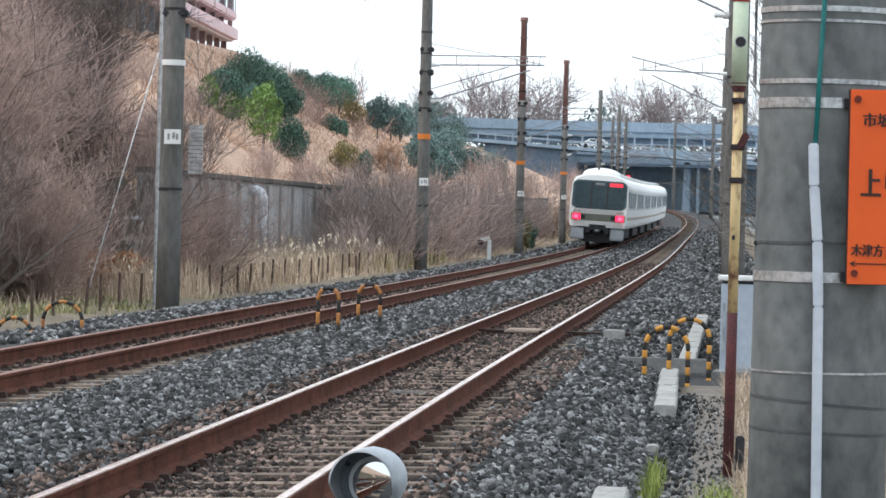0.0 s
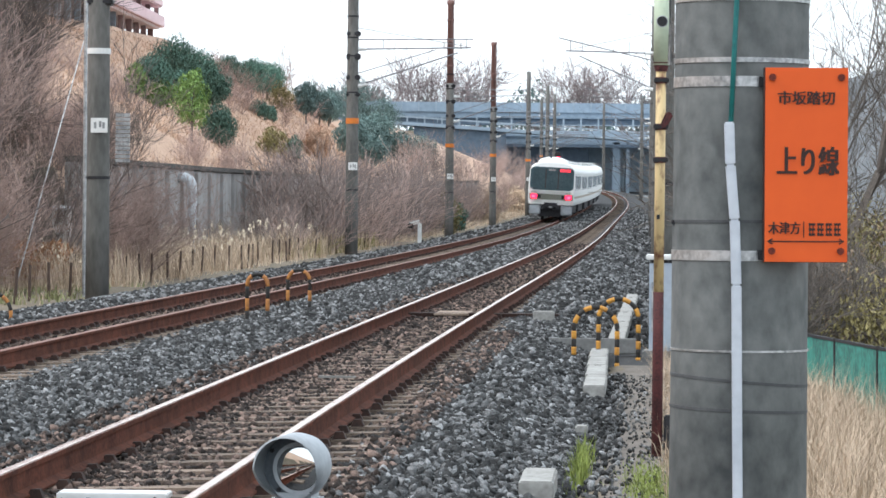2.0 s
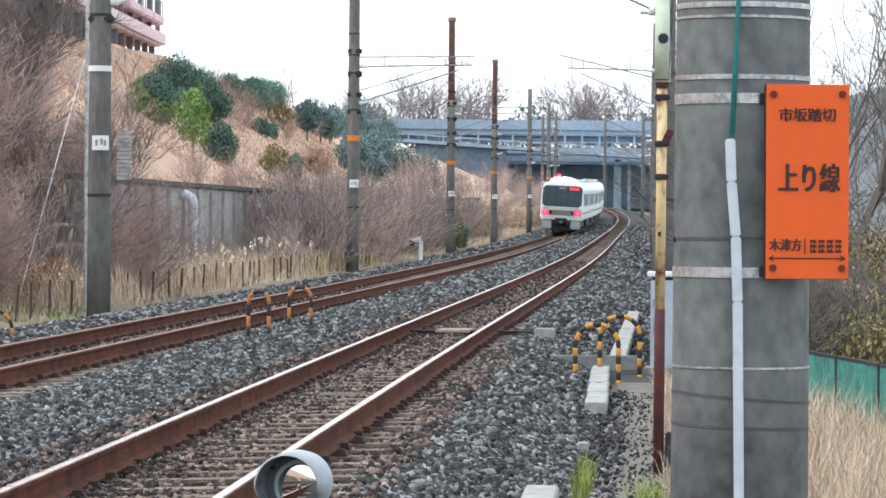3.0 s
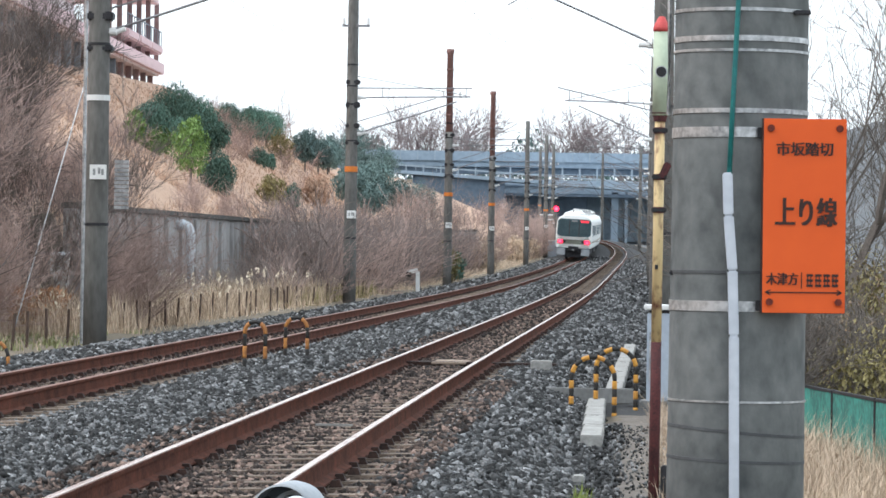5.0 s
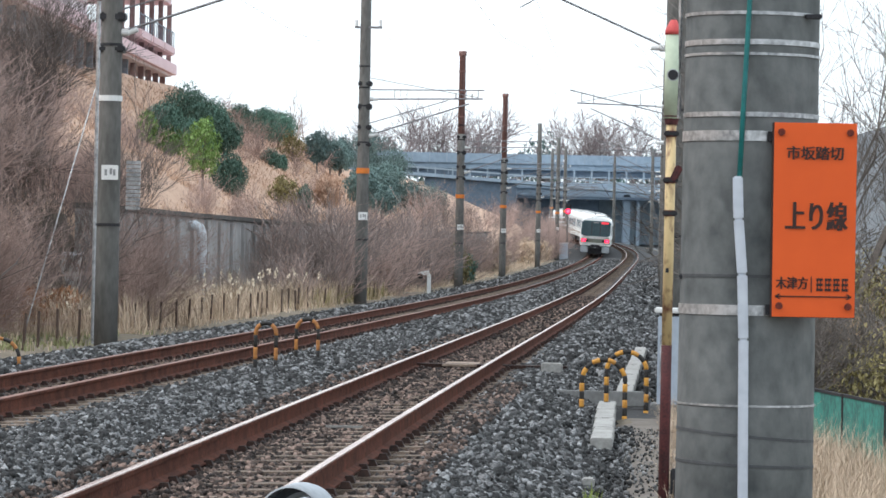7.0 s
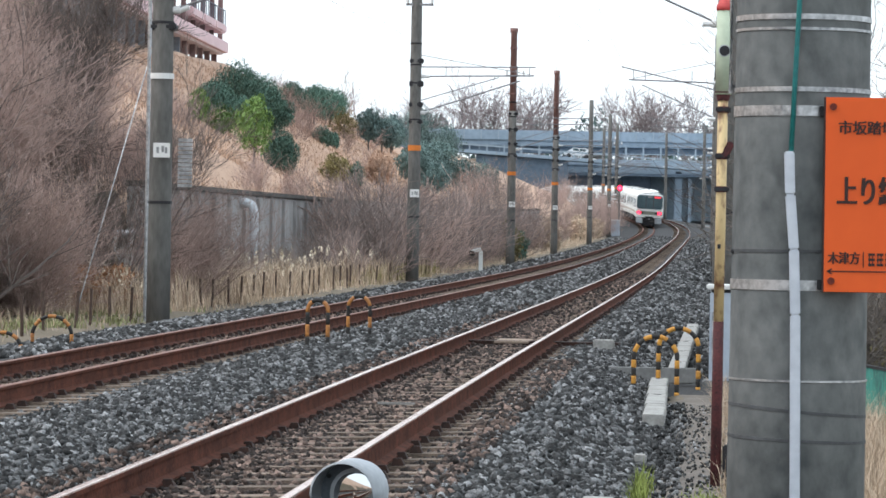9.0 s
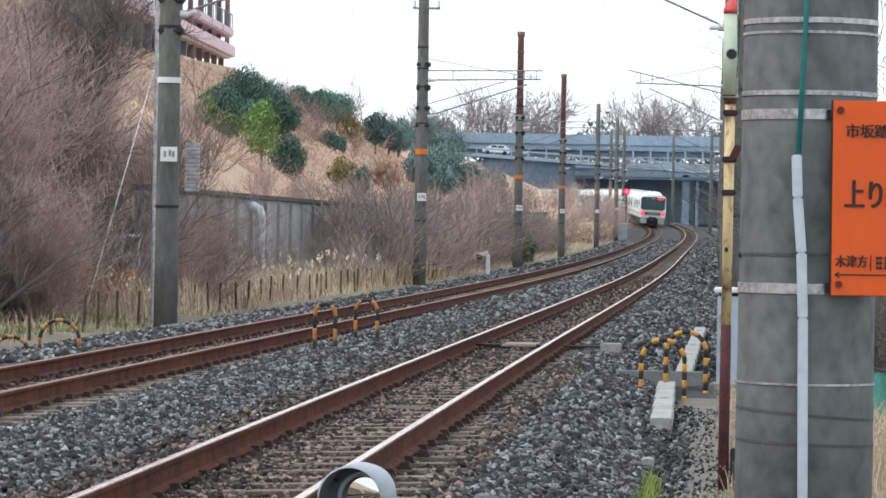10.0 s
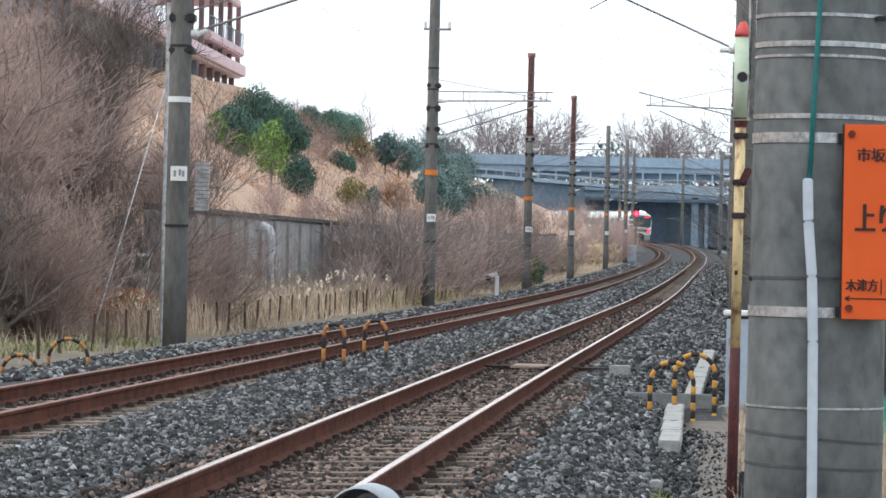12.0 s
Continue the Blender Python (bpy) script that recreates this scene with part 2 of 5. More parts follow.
def build_ground():
    xs = np.concatenate([[-2500, -1200, -500, -250, -150], np.arange(-110, -40, 6), np.arange(-40, 50, 1.0), np.arange(50, 110, 6), [150, 250, 500, 1200, 2500]])
    ys = np.concatenate([[-400, -150, -60, -30], np.arange(-15, 70, 1.0), np.arange(70, 260, 2.5), np.arange(260, 520, 6), [540, 580, 650, 800, 1200, 2000, 4000]])
    X, Y = np.meshgrid(xs, ys)
    s, n = line_of(X, Y)
    vs = []
    for i in range(X.size):
        z = land(float(s.flat[i]), float(n.flat[i]))
        far = min(max((float(Y.flat[i]) - 530) / 10, 0), 1)
        vs.append((float(X.flat[i]), float(Y.flat[i]), z * (1 - far) + 13.5 * far))
    w = len(xs)
    fs = [(j * w + i, j * w + i + 1, (j + 1) * w + i + 1, (j + 1) * w + i) for j in range(len(ys) - 1) for i in range(w - 1)]
    ob = part("ground", (vs, fs), ["soil", "hill", "path", "bed", "scrub"], None, "", True)
    for j, p in enumerate(ob.data.polygons):
        c = [float(np.mean([q.flat[i] for i in p.vertices])) for q in (s, n)]
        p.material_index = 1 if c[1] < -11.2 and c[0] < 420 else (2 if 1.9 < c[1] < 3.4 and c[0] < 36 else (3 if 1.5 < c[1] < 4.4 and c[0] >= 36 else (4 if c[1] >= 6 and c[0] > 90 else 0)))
    tagged(ob, "brown winter soil and dry grass beside the line", "ground", kind="structure")


build_ground()


def build_track(centre, label):
    track = thing("railway_track", label, "railway track", "double track", at=Matrix())
    st = [float(v) for v in list(np.arange(-20, 120, 2.0)) + list(np.arange(120, 620, 4.0))]
    foot = [(-0.064, 0.0), (0.064, 0.0), (0.064, 0.012), (0.012, 0.032), (0.009, 0.118), (0.031, 0.128), (0.0325, 0.150), (-0.0325, 0.150), (-0.031, 0.128), (-0.009, 0.118), (-0.012, 0.032), (-0.064, 0.012)]
    crown = [(-0.026, 0.1505), (0.026, 0.1505), (0.024, 0.157), (0.014, 0.160), (-0.014, 0.160), (-0.024, 0.157)]
    for side in (-1, 1):
        lift = (lambda s: 0.010 + (cant(s) if side > 0 else 0.0))
        r = part("rail", sweep(foot, st, centre + side * GAUGE, True, lift), "rail", track, "rusty brown steel rail")
        part("rail_head", sweep(crown, st, centre + side * GAUGE, True, lift), "head" if centre == 0 else "dull_head", r, "worn running surface")
    # sleepers: the near ones are pieces of their own
    bm = bmesh.new()
    add_box(bm, (2.0, 0.20, 0.15), Matrix.Translation((0, 0, -0.075)), 0.012)
    first = None
    rest_v, rest_f = [], []
    pos = -6.0
    count = 0
    clip_v, clip_f = [], []
    rng = random.Random(int(centre * 10) + 50)
    while pos < 600:
        roll = math.atan2(cant(pos), 1.13)
        m = facing(pos, centre, cant(pos) / 2) @ Matrix.Rotation(-roll, 4, "Y") @ pose(rng.uniform(-0.03, 0.03), rng.uniform(-0.02, 0.02), rng.uniform(-0.012, 0.0), 0, 0, rng.uniform(-0.8, 0.8))
        if 12 < pos and count < 290:
            if first is None:
                first = part("sleeper", bm, "sleeper", track)
                first.matrix_basis = m
            else:
                o = new("sleeper", first.data)
                o.parent = track
                o.matrix_basis = m
            count += 1
        else:
            b = len(rest_v)
            for z in (-0.15, 0):
                for x, y in ((-1, -0.1), (1, -0.1), (1, 0.1), (-1, 0.1)):
                    rest_v.append(m @ Vector((x, y, z)))
            rest_f += [tuple(b + i for i in q) for q in ((4, 5, 6, 7), (0, 1, 5, 4), (1, 2, 6, 5), (2, 3, 7, 6), (3, 0, 4, 7))]
        if pos < 260:
            for x in (-GAUGE - 0.10, -GAUGE + 0.10, GAUGE - 0.10, GAUGE + 0.10):
                b = len(clip_v)
                for z, g in ((0.0, 0.062), (0.046, 0.034)):
                    for px, py in ((-g, -g * 0.8), (g, -g * 0.8), (g, g * 0.8), (-g, g * 0.8)):
                        clip_v.append(m @ Vector((x + px * 0.7, py, z)))
                clip_f += [tuple(b + i for i in q) for q in ((4, 5, 6, 7), (0, 1, 5, 4), (1, 2, 6, 5), (2, 3, 7, 6), (3, 0, 4, 7))]
        pos += 0.61
    part("sleeper_run", (rest_v, rest_f), "sleeper", track)["kind"] = "stuff"
    part("fastening_run", (clip_v, clip_f), "clip", track)["kind"] = "stuff"


build_track(0.0, "near railway track with rusty rails on ballast")
build_track(-TRACK_GAP, "far railway track with rusty rails on ballast")


def bed_height(n):
    """Top of the ballast over the line, between and beside the rails."""
    prof = np.interp(n, [-7.6, -6.2, -5.0, -4.55, -4.1, -3.0, -2.5, -1.9, -1.1, -0.66, 0.66, 1.0, 1.5, 2.2, 2.6], [-0.34, -0.10, 0.0, 0.0, -0.035, -0.035, 0.0, 0.06, 0.01, -0.045, -0.045, 0.0, -0.01, -0.2, -0.36])
    return float(prof)


def build_bed():
    ns = [-7.6, -6.2, -5.7, -5.2, -4.6, -4.1, -3.55, -3, -2.5, -1.9, -1.5, -1.2, -0.9, -0.5, 0, 0.5, 0.9, 1.2, 1.55, 1.9, 2.25, 2.6]
    st = [float(v) for v in list(np.arange(-25, 90, 0.5)) + list(np.arange(90, 640, 3.0))]
    vs, fs = [], []
    for s in st:
        for n in ns:
            vs.append(on(s, n, bed_height(n) + 0.02 * noise.noise(Vector((s * 2, n * 2, 0)))))
    k = len(ns)
    fs = [(i * k + j, i * k + j + 1, (i + 1) * k + j + 1, (i + 1) * k + j) for i in range(len(st) - 1) for j in range(k - 1)]
    tagged(part("ballast_bed", (vs, fs), "bed", None, "", True), "crushed stone ballast under both tracks, darkened as gap shade", "ballast", kind="structure")


build_bed()


# ---- catenary poles ----
def pole_mesh(h, r0, r1, n=20):
    return tube([(0, 0, z) for z in np.linspace(-0.4, h, 8)], [float(v) for v in np.linspace(r0, r1, 8)], n)


def build_pole_left(s, n, rusty=False, h=11.2, lean=0.0):
    p = thing("catenary_pole", "weathered concrete catenary pole with orange band and number plate" if not rusty else "concrete catenary pole with rusty brown steel top and number plate", "pole", "catenary poles", at=facing(s, n, 0) @ pose(0, 0, 0, 0, lean, 0))
    PLATE_Z = 2.85 if s < 80 else 2.70
    part("shaft", pole_mesh(7.2 if rusty else h, 0.215, 0.18 if rusty else 0.165), "concrete_far", p, smooth=True)
    if rusty:
        part("upper_shaft", tube([(0, 0, 6.6), (0, 0, h - 0.25), (0, 0, h - 0.2), (0, 0, h)], [0.17, 0.15, 0.19, 0.19], 16), "brown_pole", p, "rusty brown steel top", True)
        for z in (8.0, 9.2, 10.2):
            part("band", tube([(0, 0, z), (0, 0, z + 0.06)], 0.19, 16), "brown_pole", p)
    if s > 80:
        part("orange_band", tube([(0, 0, 4.1), (0, 0, 4.28)], 0.214, 20), "orange", p, "orange warning band")
    else:
        part("white_band", tube([(0, 0, 4.12), (0, 0, 4.22)], 0.214, 20), "white", p, "faded white band")
    plate = part("number_plate", box((0.30, 0.012, 0.26), pose(0.05, -0.232, PLATE_Z), 0.004), "white", p, "small white number plate")
    for k, dx in enumerate((-0.07, 0.02, 0.08)):
        part("mark", box((0.045, 0.004, 0.11), pose(0.05 + dx, -0.24, PLATE_Z + 0.02 * (k % 2))), "train_grey", plate)
    for z in (1.9, 5.1, 6.3, 6.9, 7.6):
        part("clamp", tube([(0, 0, z), (0, 0, z + 0.05)], 0.225 - z * 0.004, 16), "dark", p)
    # swivel bracket over the far track
    reach = -TRACK_GAP - n
    part("bracket", tube([(0.15, 0, 6.55), (reach + 0.25, 0, 6.62)], 0.026, 6), "steel", p)
    part("top_tube", tube([(0.15, 0, 6.86), (reach + 0.30, 0, 6.90)], 0.022, 6), "steel", p)
    for x in (1.0, reach - 0.3, reach + 0.1):
        part("hanger", tube([(x, 0, 6.58), (x, 0, 6.90)], 0.014, 5), "steel", p)
    part("brace", tube([(0.15, 0, 5.75), (reach - 0.9, 0, 6.55)], 0.018, 6), "steel", p)
    for z, w in ((5.05, 0.12), (5.62, 0.16), (6.30, 0.20), (7.05, 0.16)):
        part("bracket_clamp", box((0.46, 0.30, w), pose(0.03, -0.02, z), 0.03), "dark", p)
    part("strut", tube([(0.15, 0, 5.35), (reach - 0.2, 0, 6.45)], 0.026, 6), "steel", p)
    part("steady_arm", tube([(reach - 0.45, 0, 6.36), (reach + 0.05, 0, 6.05)], 0.012, 6), "steel", p)
    for z in (6.55, 5.35):
        part("insulator", tube([(0.18, 0, z), (0.30, 0, z), (0.31, 0, z), (0.46, 0, z + (0.06 if z < 6 else 0))], [0.07, 0.07, 0.05, 0.05], 10), "white", p, "white porcelain insulator")
    part("tie_rod", tube([(0.15, 0, 7.25), (reach + 0.1, 0, 6.66)], 0.012, 6), "steel", p)
    part("crossarm", box((0.9, 0.07, 0.07), pose(0.1, -0.1, h - 2.3)), "steel", p)
    for x in (-0.3, 0.5):
        part("line_insulator", tube([(x, -0.1, h - 2.26), (x, -0.1, h - 2.05)], 0.05, 8), "white", p)
    return p


def build_pole_right(s, n, h=11.0):
    p = thing("catenary_pole", "grey concrete catenary pole with steel brackets", "pole", "catenary poles", at=facing(s, n, 0))
    part("shaft", pole_mesh(h, 0.21, 0.165), "concrete_far", p, smooth=True)
    for z in (1.9, 4.2, 6.3, 7.0):
        part("clamp", tube([(0, 0, z), (0, 0, z + 0.05)], 0.22 - z * 0.004, 16), "dark", p)
    part("bracket", tube([(-0.15, 0, 6.55), (-n - 0.25, 0, 6.62)], 0.026, 6), "steel", p)
    part("top_tube", tube([(-0.15, 0, 6.30), (-n - 0.5, 0, 7.05)], 0.022, 6), "steel", p)
    for x in (-1.0, -n + 0.3, -n - 0.1):
        part("hanger", tube([(x, 0, 6.58), (x, 0, 6.95)], 0.014, 5), "steel", p)
    part("strut", tube([(-0.15, 0, 5.35), (-n + 0.2, 0, 6.45)], 0.021, 6), "steel", p)
    part("tie_rod", tube([(-0.15, 0, 7.25), (-n - 0.1, 0, 6.66)], 0.012, 6), "steel", p)
    part("steady_arm", tube([(-n + 0.5, 0, 6.33), (-n, 0, 6.05)], 0.012, 6), "steel", p)
    for z in (6.55, 5.35):
        part("insulator", tube([(-0.18, 0, z), (-0.30, 0, z), (-0.31, 0, z), (-0.46, 0, z)], [0.07, 0.07, 0.05, 0.05], 10), "white", p, "white porcelain insulator")


M["orange"] = material("orange_paint", (0.72, 0.22, 0.03), (0.58, 0.16, 0.03), 0.3, 0.6)
POLE_S = [61.0, 113.2, 166.4, 214.0, 273.0, 322.0, 372.0, 420.0]
for k, s in enumerate(POLE_S):
    build_pole_left(s, (-7.17, -7.2)[k] if k < 2 else -7.0, rusty=k in (2, 3))
for s in [63.0, 115.0, 168.0, 216.0, 275.0, 330.0, 385.0, 440.0]:
    build_pole_right(s, 2.85)


# ---- wires ----
def build_wire(name, label, n_at, z_end, z_mid, radius):
    stops = [10.0] + [63.0, 115.0, 168.0, 216.0, 275.0, 330.0, 385.0, 440.0]
    pts = []
    for a, b in zip(stops, stops[1:]):
        for k in range(16):
            w = k / 16
            pts.append(on(a + (b - a) * w, n_at + 0.15 * (1 if stops.index(a) % 2 else -1), z_mid + (z_end - z_mid) * (2 * w - 1) ** 2))
    part_ob = part(name, tube(pts, radius, 4), "dark")
    tagged(part_ob, label, "wire", "overhead wires")


for n_at in (0.0, -TRACK_GAP):
    build_wire("contact_wire", "thin dark overhead contact wire", n_at, 5.3, 5.25, 0.0022)
    build_wire("messenger_wire", "thin sagging overhead messenger wire", n_at, 6.6, 6.1, 0.0022)


# ---- train ----
CARS = []


def front_panel(z0, z1, half, proud, f, corner, rake=0.0):
    """A gently bowed front panel with rounded corners, raked back above the waist."""
    bm = bmesh.new()
    nx, nz = 14, 10
    rows = []
    for j in range(nz + 1):
        z = z0 + (z1 - z0) * j / nz
        e = max(z - (z1 - corner), (z0 + corner) - z, 0.0) / corner if corner else 0.0
        h = half - corner * (1 - math.sqrt(max(0.0, 1 - e * e)))
        rows.append([bm.verts.new((h * u, f - proud + 0.06 * (h * u / 1.4) ** 2 + max(0.0, z - 1.9) * rake, z)) for u in (2 * k / nx - 1 for k in range(nx + 1))])
    for a, b in zip(rows, rows[1:]):
        for k in range(nx):
            bm.faces.new((a[k], a[k + 1], b[k + 1], b[k]))
    bmesh.ops.solidify(bm, geom=bm.faces[:], thickness=-0.05)
    return bm


def build_car(tail):
    """A commuter train car, y forward, rail top at z 0."""
    car = thing("train_car", "white commuter train car with wide dark windscreen and red tail lights" if tail else "white commuter train car with pale brown waist stripe", "train", "cars of the train", at=Matrix())
    half, w = 9.75, 1.475
    sec = [(-1.40, 1.0), (1.40, 1.0), (1.45, 1.15), (w, 1.8), (1.46, 2.6), (1.41, 3.18), (1.32, 3.40), (1.15, 3.54), (0.85, 3.64), (0.45, 3.70), (-0.45, 3.70), (-0.85, 3.64), (-1.15, 3.54), (-1.32, 3.40), (-1.41, 3.18), (-1.46, 2.6), (-w, 1.8), (-1.45, 1.15)]
    vs, fs = [], []
    k = len(sec)
    ends = [(-half, 0.955), (-half + 0.04, 0.985), (-half + 0.14, 1.0), (half - 0.12, 1.0), (half, 0.97)]
    rake = 0.17 if tail else 0.0
    for y, sc in ends:
        for x, z in sec:
            back = max(0, z - 1.9) * rake if y < 0 else 0.0
            vs.append((x * sc, y + back, 2.2 + (z - 2.2) * sc))
    rings = len(ends)
    for i in range(rings - 1):
        for j in range(k):
            a, b = i * k + j, i * k + (j + 1) % k
            fs.append((a, b, b + k, a + k))
    fs.append(tuple(range(k)))
    fs.append(tuple(range((rings - 1) * k, rings * k)))
    body = part("body", (vs, fs), "train_body", car)
    for side in (-1, 1):
        part("lower_band", box((0.02, 19.0, 0.14), pose(side * 1.468, 0.1, 1.50)), "train_band", body, "pale brown waist stripe")
        for z in (1.98, 2.98):
            part("window_line", box((0.02, 18.6, 0.025), pose(side * (1.474 if z < 2 else 1.425), 0.2, z)), "train_grey", body)
        y = -8.35
        group = 0
        while y < 8.2:
            near_end = tail and group == 0
            for dy in ((0.0, 0.52, 1.35, 1.9) if near_end else (0.35, 1.65)):
                part("window", box((0.03, 0.26 if near_end else 1.15, 0.88), pose(side * 1.458, y + dy, 2.45), 0.01), "glass" if near_end else "side_glass", body)
            for dy in (2.72, 3.36):
                door = part("door", box((0.03, 0.62, 1.92), pose(side * 1.460, y + dy + 0.1, 2.1), 0.01), "train_body", body, "white sliding door leaf")
                part("door_window", box((0.04, 0.36, 0.8), pose(side * 1.462, y + dy + 0.1, 2.45), 0.01), "side_glass", door)
            y += 4.35
            group += 1
    for y in (-5.2, 0.5, 6.0):
        ac = part("air_conditioner", box((1.6, 2.9, 0.22), pose(0, y, 3.77), 0.09), "train_roof", car, "roof air conditioner")
        for dy in (-0.8, 0.8):
            part("fan_grille", rod((0, y + dy, 3.86), (0, y + dy, 3.90), 0.45, n=16), "train_grey", ac)
    part("underframe", box((2.5, 12.0, 0.55), pose(0, 0, 0.72), 0.03), "under", car)
    for y in (-6.9, 6.9):
        bogie = part("bogie", box((2.1, 2.6, 0.4), pose(0, y, 0.6), 0.04), "under", car)
        for dy in (-1.05, 1.05):
            for side in (-1, 1):
                part("wheel", rod((side * 0.50, y + dy, 0.43), (side * 0.62, y + dy, 0.43), 0.43, n=18), "under", bogie)
    if tail:
        f = -half
        tilt = math.degrees(math.atan(rake))
        wind = part("windscreen", front_panel(1.90, 3.36, 1.385, 0.07, f, 0.24, rake), "glass", car, "wide dark wrap-around windscreen", True)
        for x in (-0.40, 0.40):
            part("windscreen_pillar", box((0.07, 0.05, 1.30), pose(x, f + 0.05, 2.62, -tilt)), "under", wind)
        part("destination_sign", box((0.66, 0.02, 0.17), pose(0.82, f + 0.155, 3.17, -tilt), 0.005), "dest", wind, "red lit destination sign")
        part("service_sign", box((0.45, 0.02, 0.12), pose(0.0, f + 0.125, 3.19, -tilt), 0.005), "train_grey", wind)
        for x in (-0.9, 0.55):
            part("wiper", box((0.55, 0.02, 0.03), pose(x, f - 0.10, 1.97, 0, 10, 0)), "dark", wind)
        part("waist_panel", front_panel(1.68, 1.90, 1.39, 0.085, f, 0.05), "train_body", car, smooth=True)
        part("lamp_band", front_panel(1.30, 1.66, 1.38, 0.065, f, 0.05), "lamp_panel", car, "olive grey lamp panel", True)
        for side in (-1, 1):
            lamp = part("tail_lamp", box((0.40, 0.06, 0.27), pose(side * 1.09, f - 0.05, 1.49, 0, 0, side * 5), 0.03), "red_lamp", car, "lit red tail lamp")
            part("lamp_core", box((0.18, 0.04, 0.14), pose(side * 1.12, f - 0.075, 1.48), 0.01), "red_core", lamp)
            part("headlamp", box((0.22, 0.06, 0.22), pose(side * 0.76, f - 0.06, 1.49), 0.02), "dark", car, "unlit dark headlamp")
            part("grab_rail", tube([(side * 1.25, f - 0.05, 1.75), (side * 1.25, f - 0.12, 1.78), (side * 0.95, f - 0.13, 1.78), (side * 0.95, f - 0.06, 1.75)], 0.014, 6), "dark", car)
            part("skirt", box((0.74, 0.12, 0.62), pose(side * 1.0, f + 0.05, 0.66), 0.06), "skirt", car, "grey lower skirt")
            part("jumper", box((0.24, 0.16, 0.30), pose(side * 0.48, f - 0.02, 0.82), 0.03), "dark", car)
        part("lower_front", front_panel(1.00, 1.28, 1.37, 0.075, f, 0.05), "train_body", car, smooth=True)
        part("coupler", box((0.36, 0.7, 0.34), pose(0, f - 0.1, 0.86), 0.04), "dark", car)
        part("coupler_face", box((0.20, 0.05, 0.10), pose(0, f - 0.46, 0.84), 0.01), "train_grey", car)
        part("coupler_housing", box((0.9, 0.2, 0.3), pose(0, f + 0.02, 1.0), 0.03), "dark", car)
        part("snow_plough", box((1.6, 0.12, 0.42), pose(0, f + 0.3, 0.45), 0.03), "dark", car)
        dome = bmesh.new()
        bmesh.ops.create_uvsphere(dome, u_segments=20, v_segments=12, radius=1.0, matrix=pose(0, f + 1.5, 3.66) @ Matrix.Diagonal((0.98, 1.15, 0.36, 1)))
        cowl = part("front_cowl", dome, "train_body", car, "white rounded roof cowl", True)
        part("roof_antenna", rod((-0.15, f + 0.75, 3.86), (-0.15, f + 0.75, 4.06), 0.06, 0.04, 8), "dark", cowl)
    return car


def build_train():
    last = build_car(True)
    plain = build_car(False)
    CARS.append(last)
    CARS.append(plain)
    for k in range(4):
        CARS.append(copy_thing(plain, Matrix()))


build_train()
# ---- retaining wall and slope on the hill side ----
M["wall"] = material("retaining_concrete", (0.42, 0.41, 0.405), (0.20, 0.19, 0.185), 1.2, 0.9, bump=0.3, fine=6, stretch=(1, 1, 0.25), spread=0.6)
M["wall_cap"] = material("wall_cap_dark", (0.10, 0.095, 0.09), (0.06, 0.055, 0.05), 0.8, 0.9, bump=0.3)
M["pipe"] = material("white_pipe", (0.62, 0.66, 0.70), (0.5, 0.53, 0.56), 0.6, 0.5)
M["dead_leaves"] = material("brown_leaves", (0.40, 0.20, 0.10), (0.25, 0.12, 0.06), 0.4, 0.9, bump=0.5)


def build_wall():
    wall = thing("retaining_wall", "stained grey concrete panel retaining wall below the slope", "wall", kind="structure", at=Matrix())
    s = 80.0
    rng = random.Random(4)
    while s < 268:
        c = (facing(s + 1.5, WALL_N, 0)).to_euler().z
        part("panel", box((0.26, 2.94, 3.1), Matrix.Translation(on(s + 1.5, WALL_N + rng.uniform(-0.02, 0.02), 0.87)) @ Matrix.Rotation(c, 4, "Z"), 0.02), "wall", wall)
        part("pilaster", box((0.16, 0.18, 3.0), Matrix.Translation(on(s, WALL_N + 0.15, 0.85)) @ Matrix.Rotation(c, 4, "Z"), 0.02), "wall", wall)
        part("coping", box((0.42, 3.0, 0.14), Matrix.Translation(on(s + 1.5, WALL_N + 0.02, 2.49)) @ Matrix.Rotation(c, 4, "Z"), 0.02), "wall_cap", wall)
        s += 3.0
    p = thing("drain_pipe", "pale bent drain pipe on the retaining wall", "pipe", at=facing(97.5, WALL_N + 0.35, 0))
    part("pipe", tube([(-0.35, 0, 2.15), (-0.05, 0, 2.2), (0.10, 0, 2.12), (0.17, 0, 1.98), (0.18, 0, 1.5), (0.18, 0, -0.1)], 0.14, 12), "pipe", p, smooth=True)
    part("pipe_collar", tube([(0.18, 0, 1.0), (0.18, 0, 1.08)], 0.16, 12), "pipe", p)


build_wall()


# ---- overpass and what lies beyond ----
# distance haze is put into these overpass colours as a blue-grey tint
M["overpass"] = material("hazy_overpass_concrete", (0.35, 0.43, 0.51), (0.28, 0.35, 0.42), 6.0, 0.85)
M["overpass_dark"] = material("hazy_overpass_wall", (0.17, 0.22, 0.28), (0.12, 0.16, 0.21), 5.0, 0.9)
M["guard"] = material("hazy_guard_rail", (0.38, 0.45, 0.51), (0.32, 0.38, 0.43), 2.0, 0.5)
M["tunnel"] = material("hazy_backing_concrete", (0.36, 0.44, 0.50), (0.28, 0.35, 0.41), 4.0, 0.95)


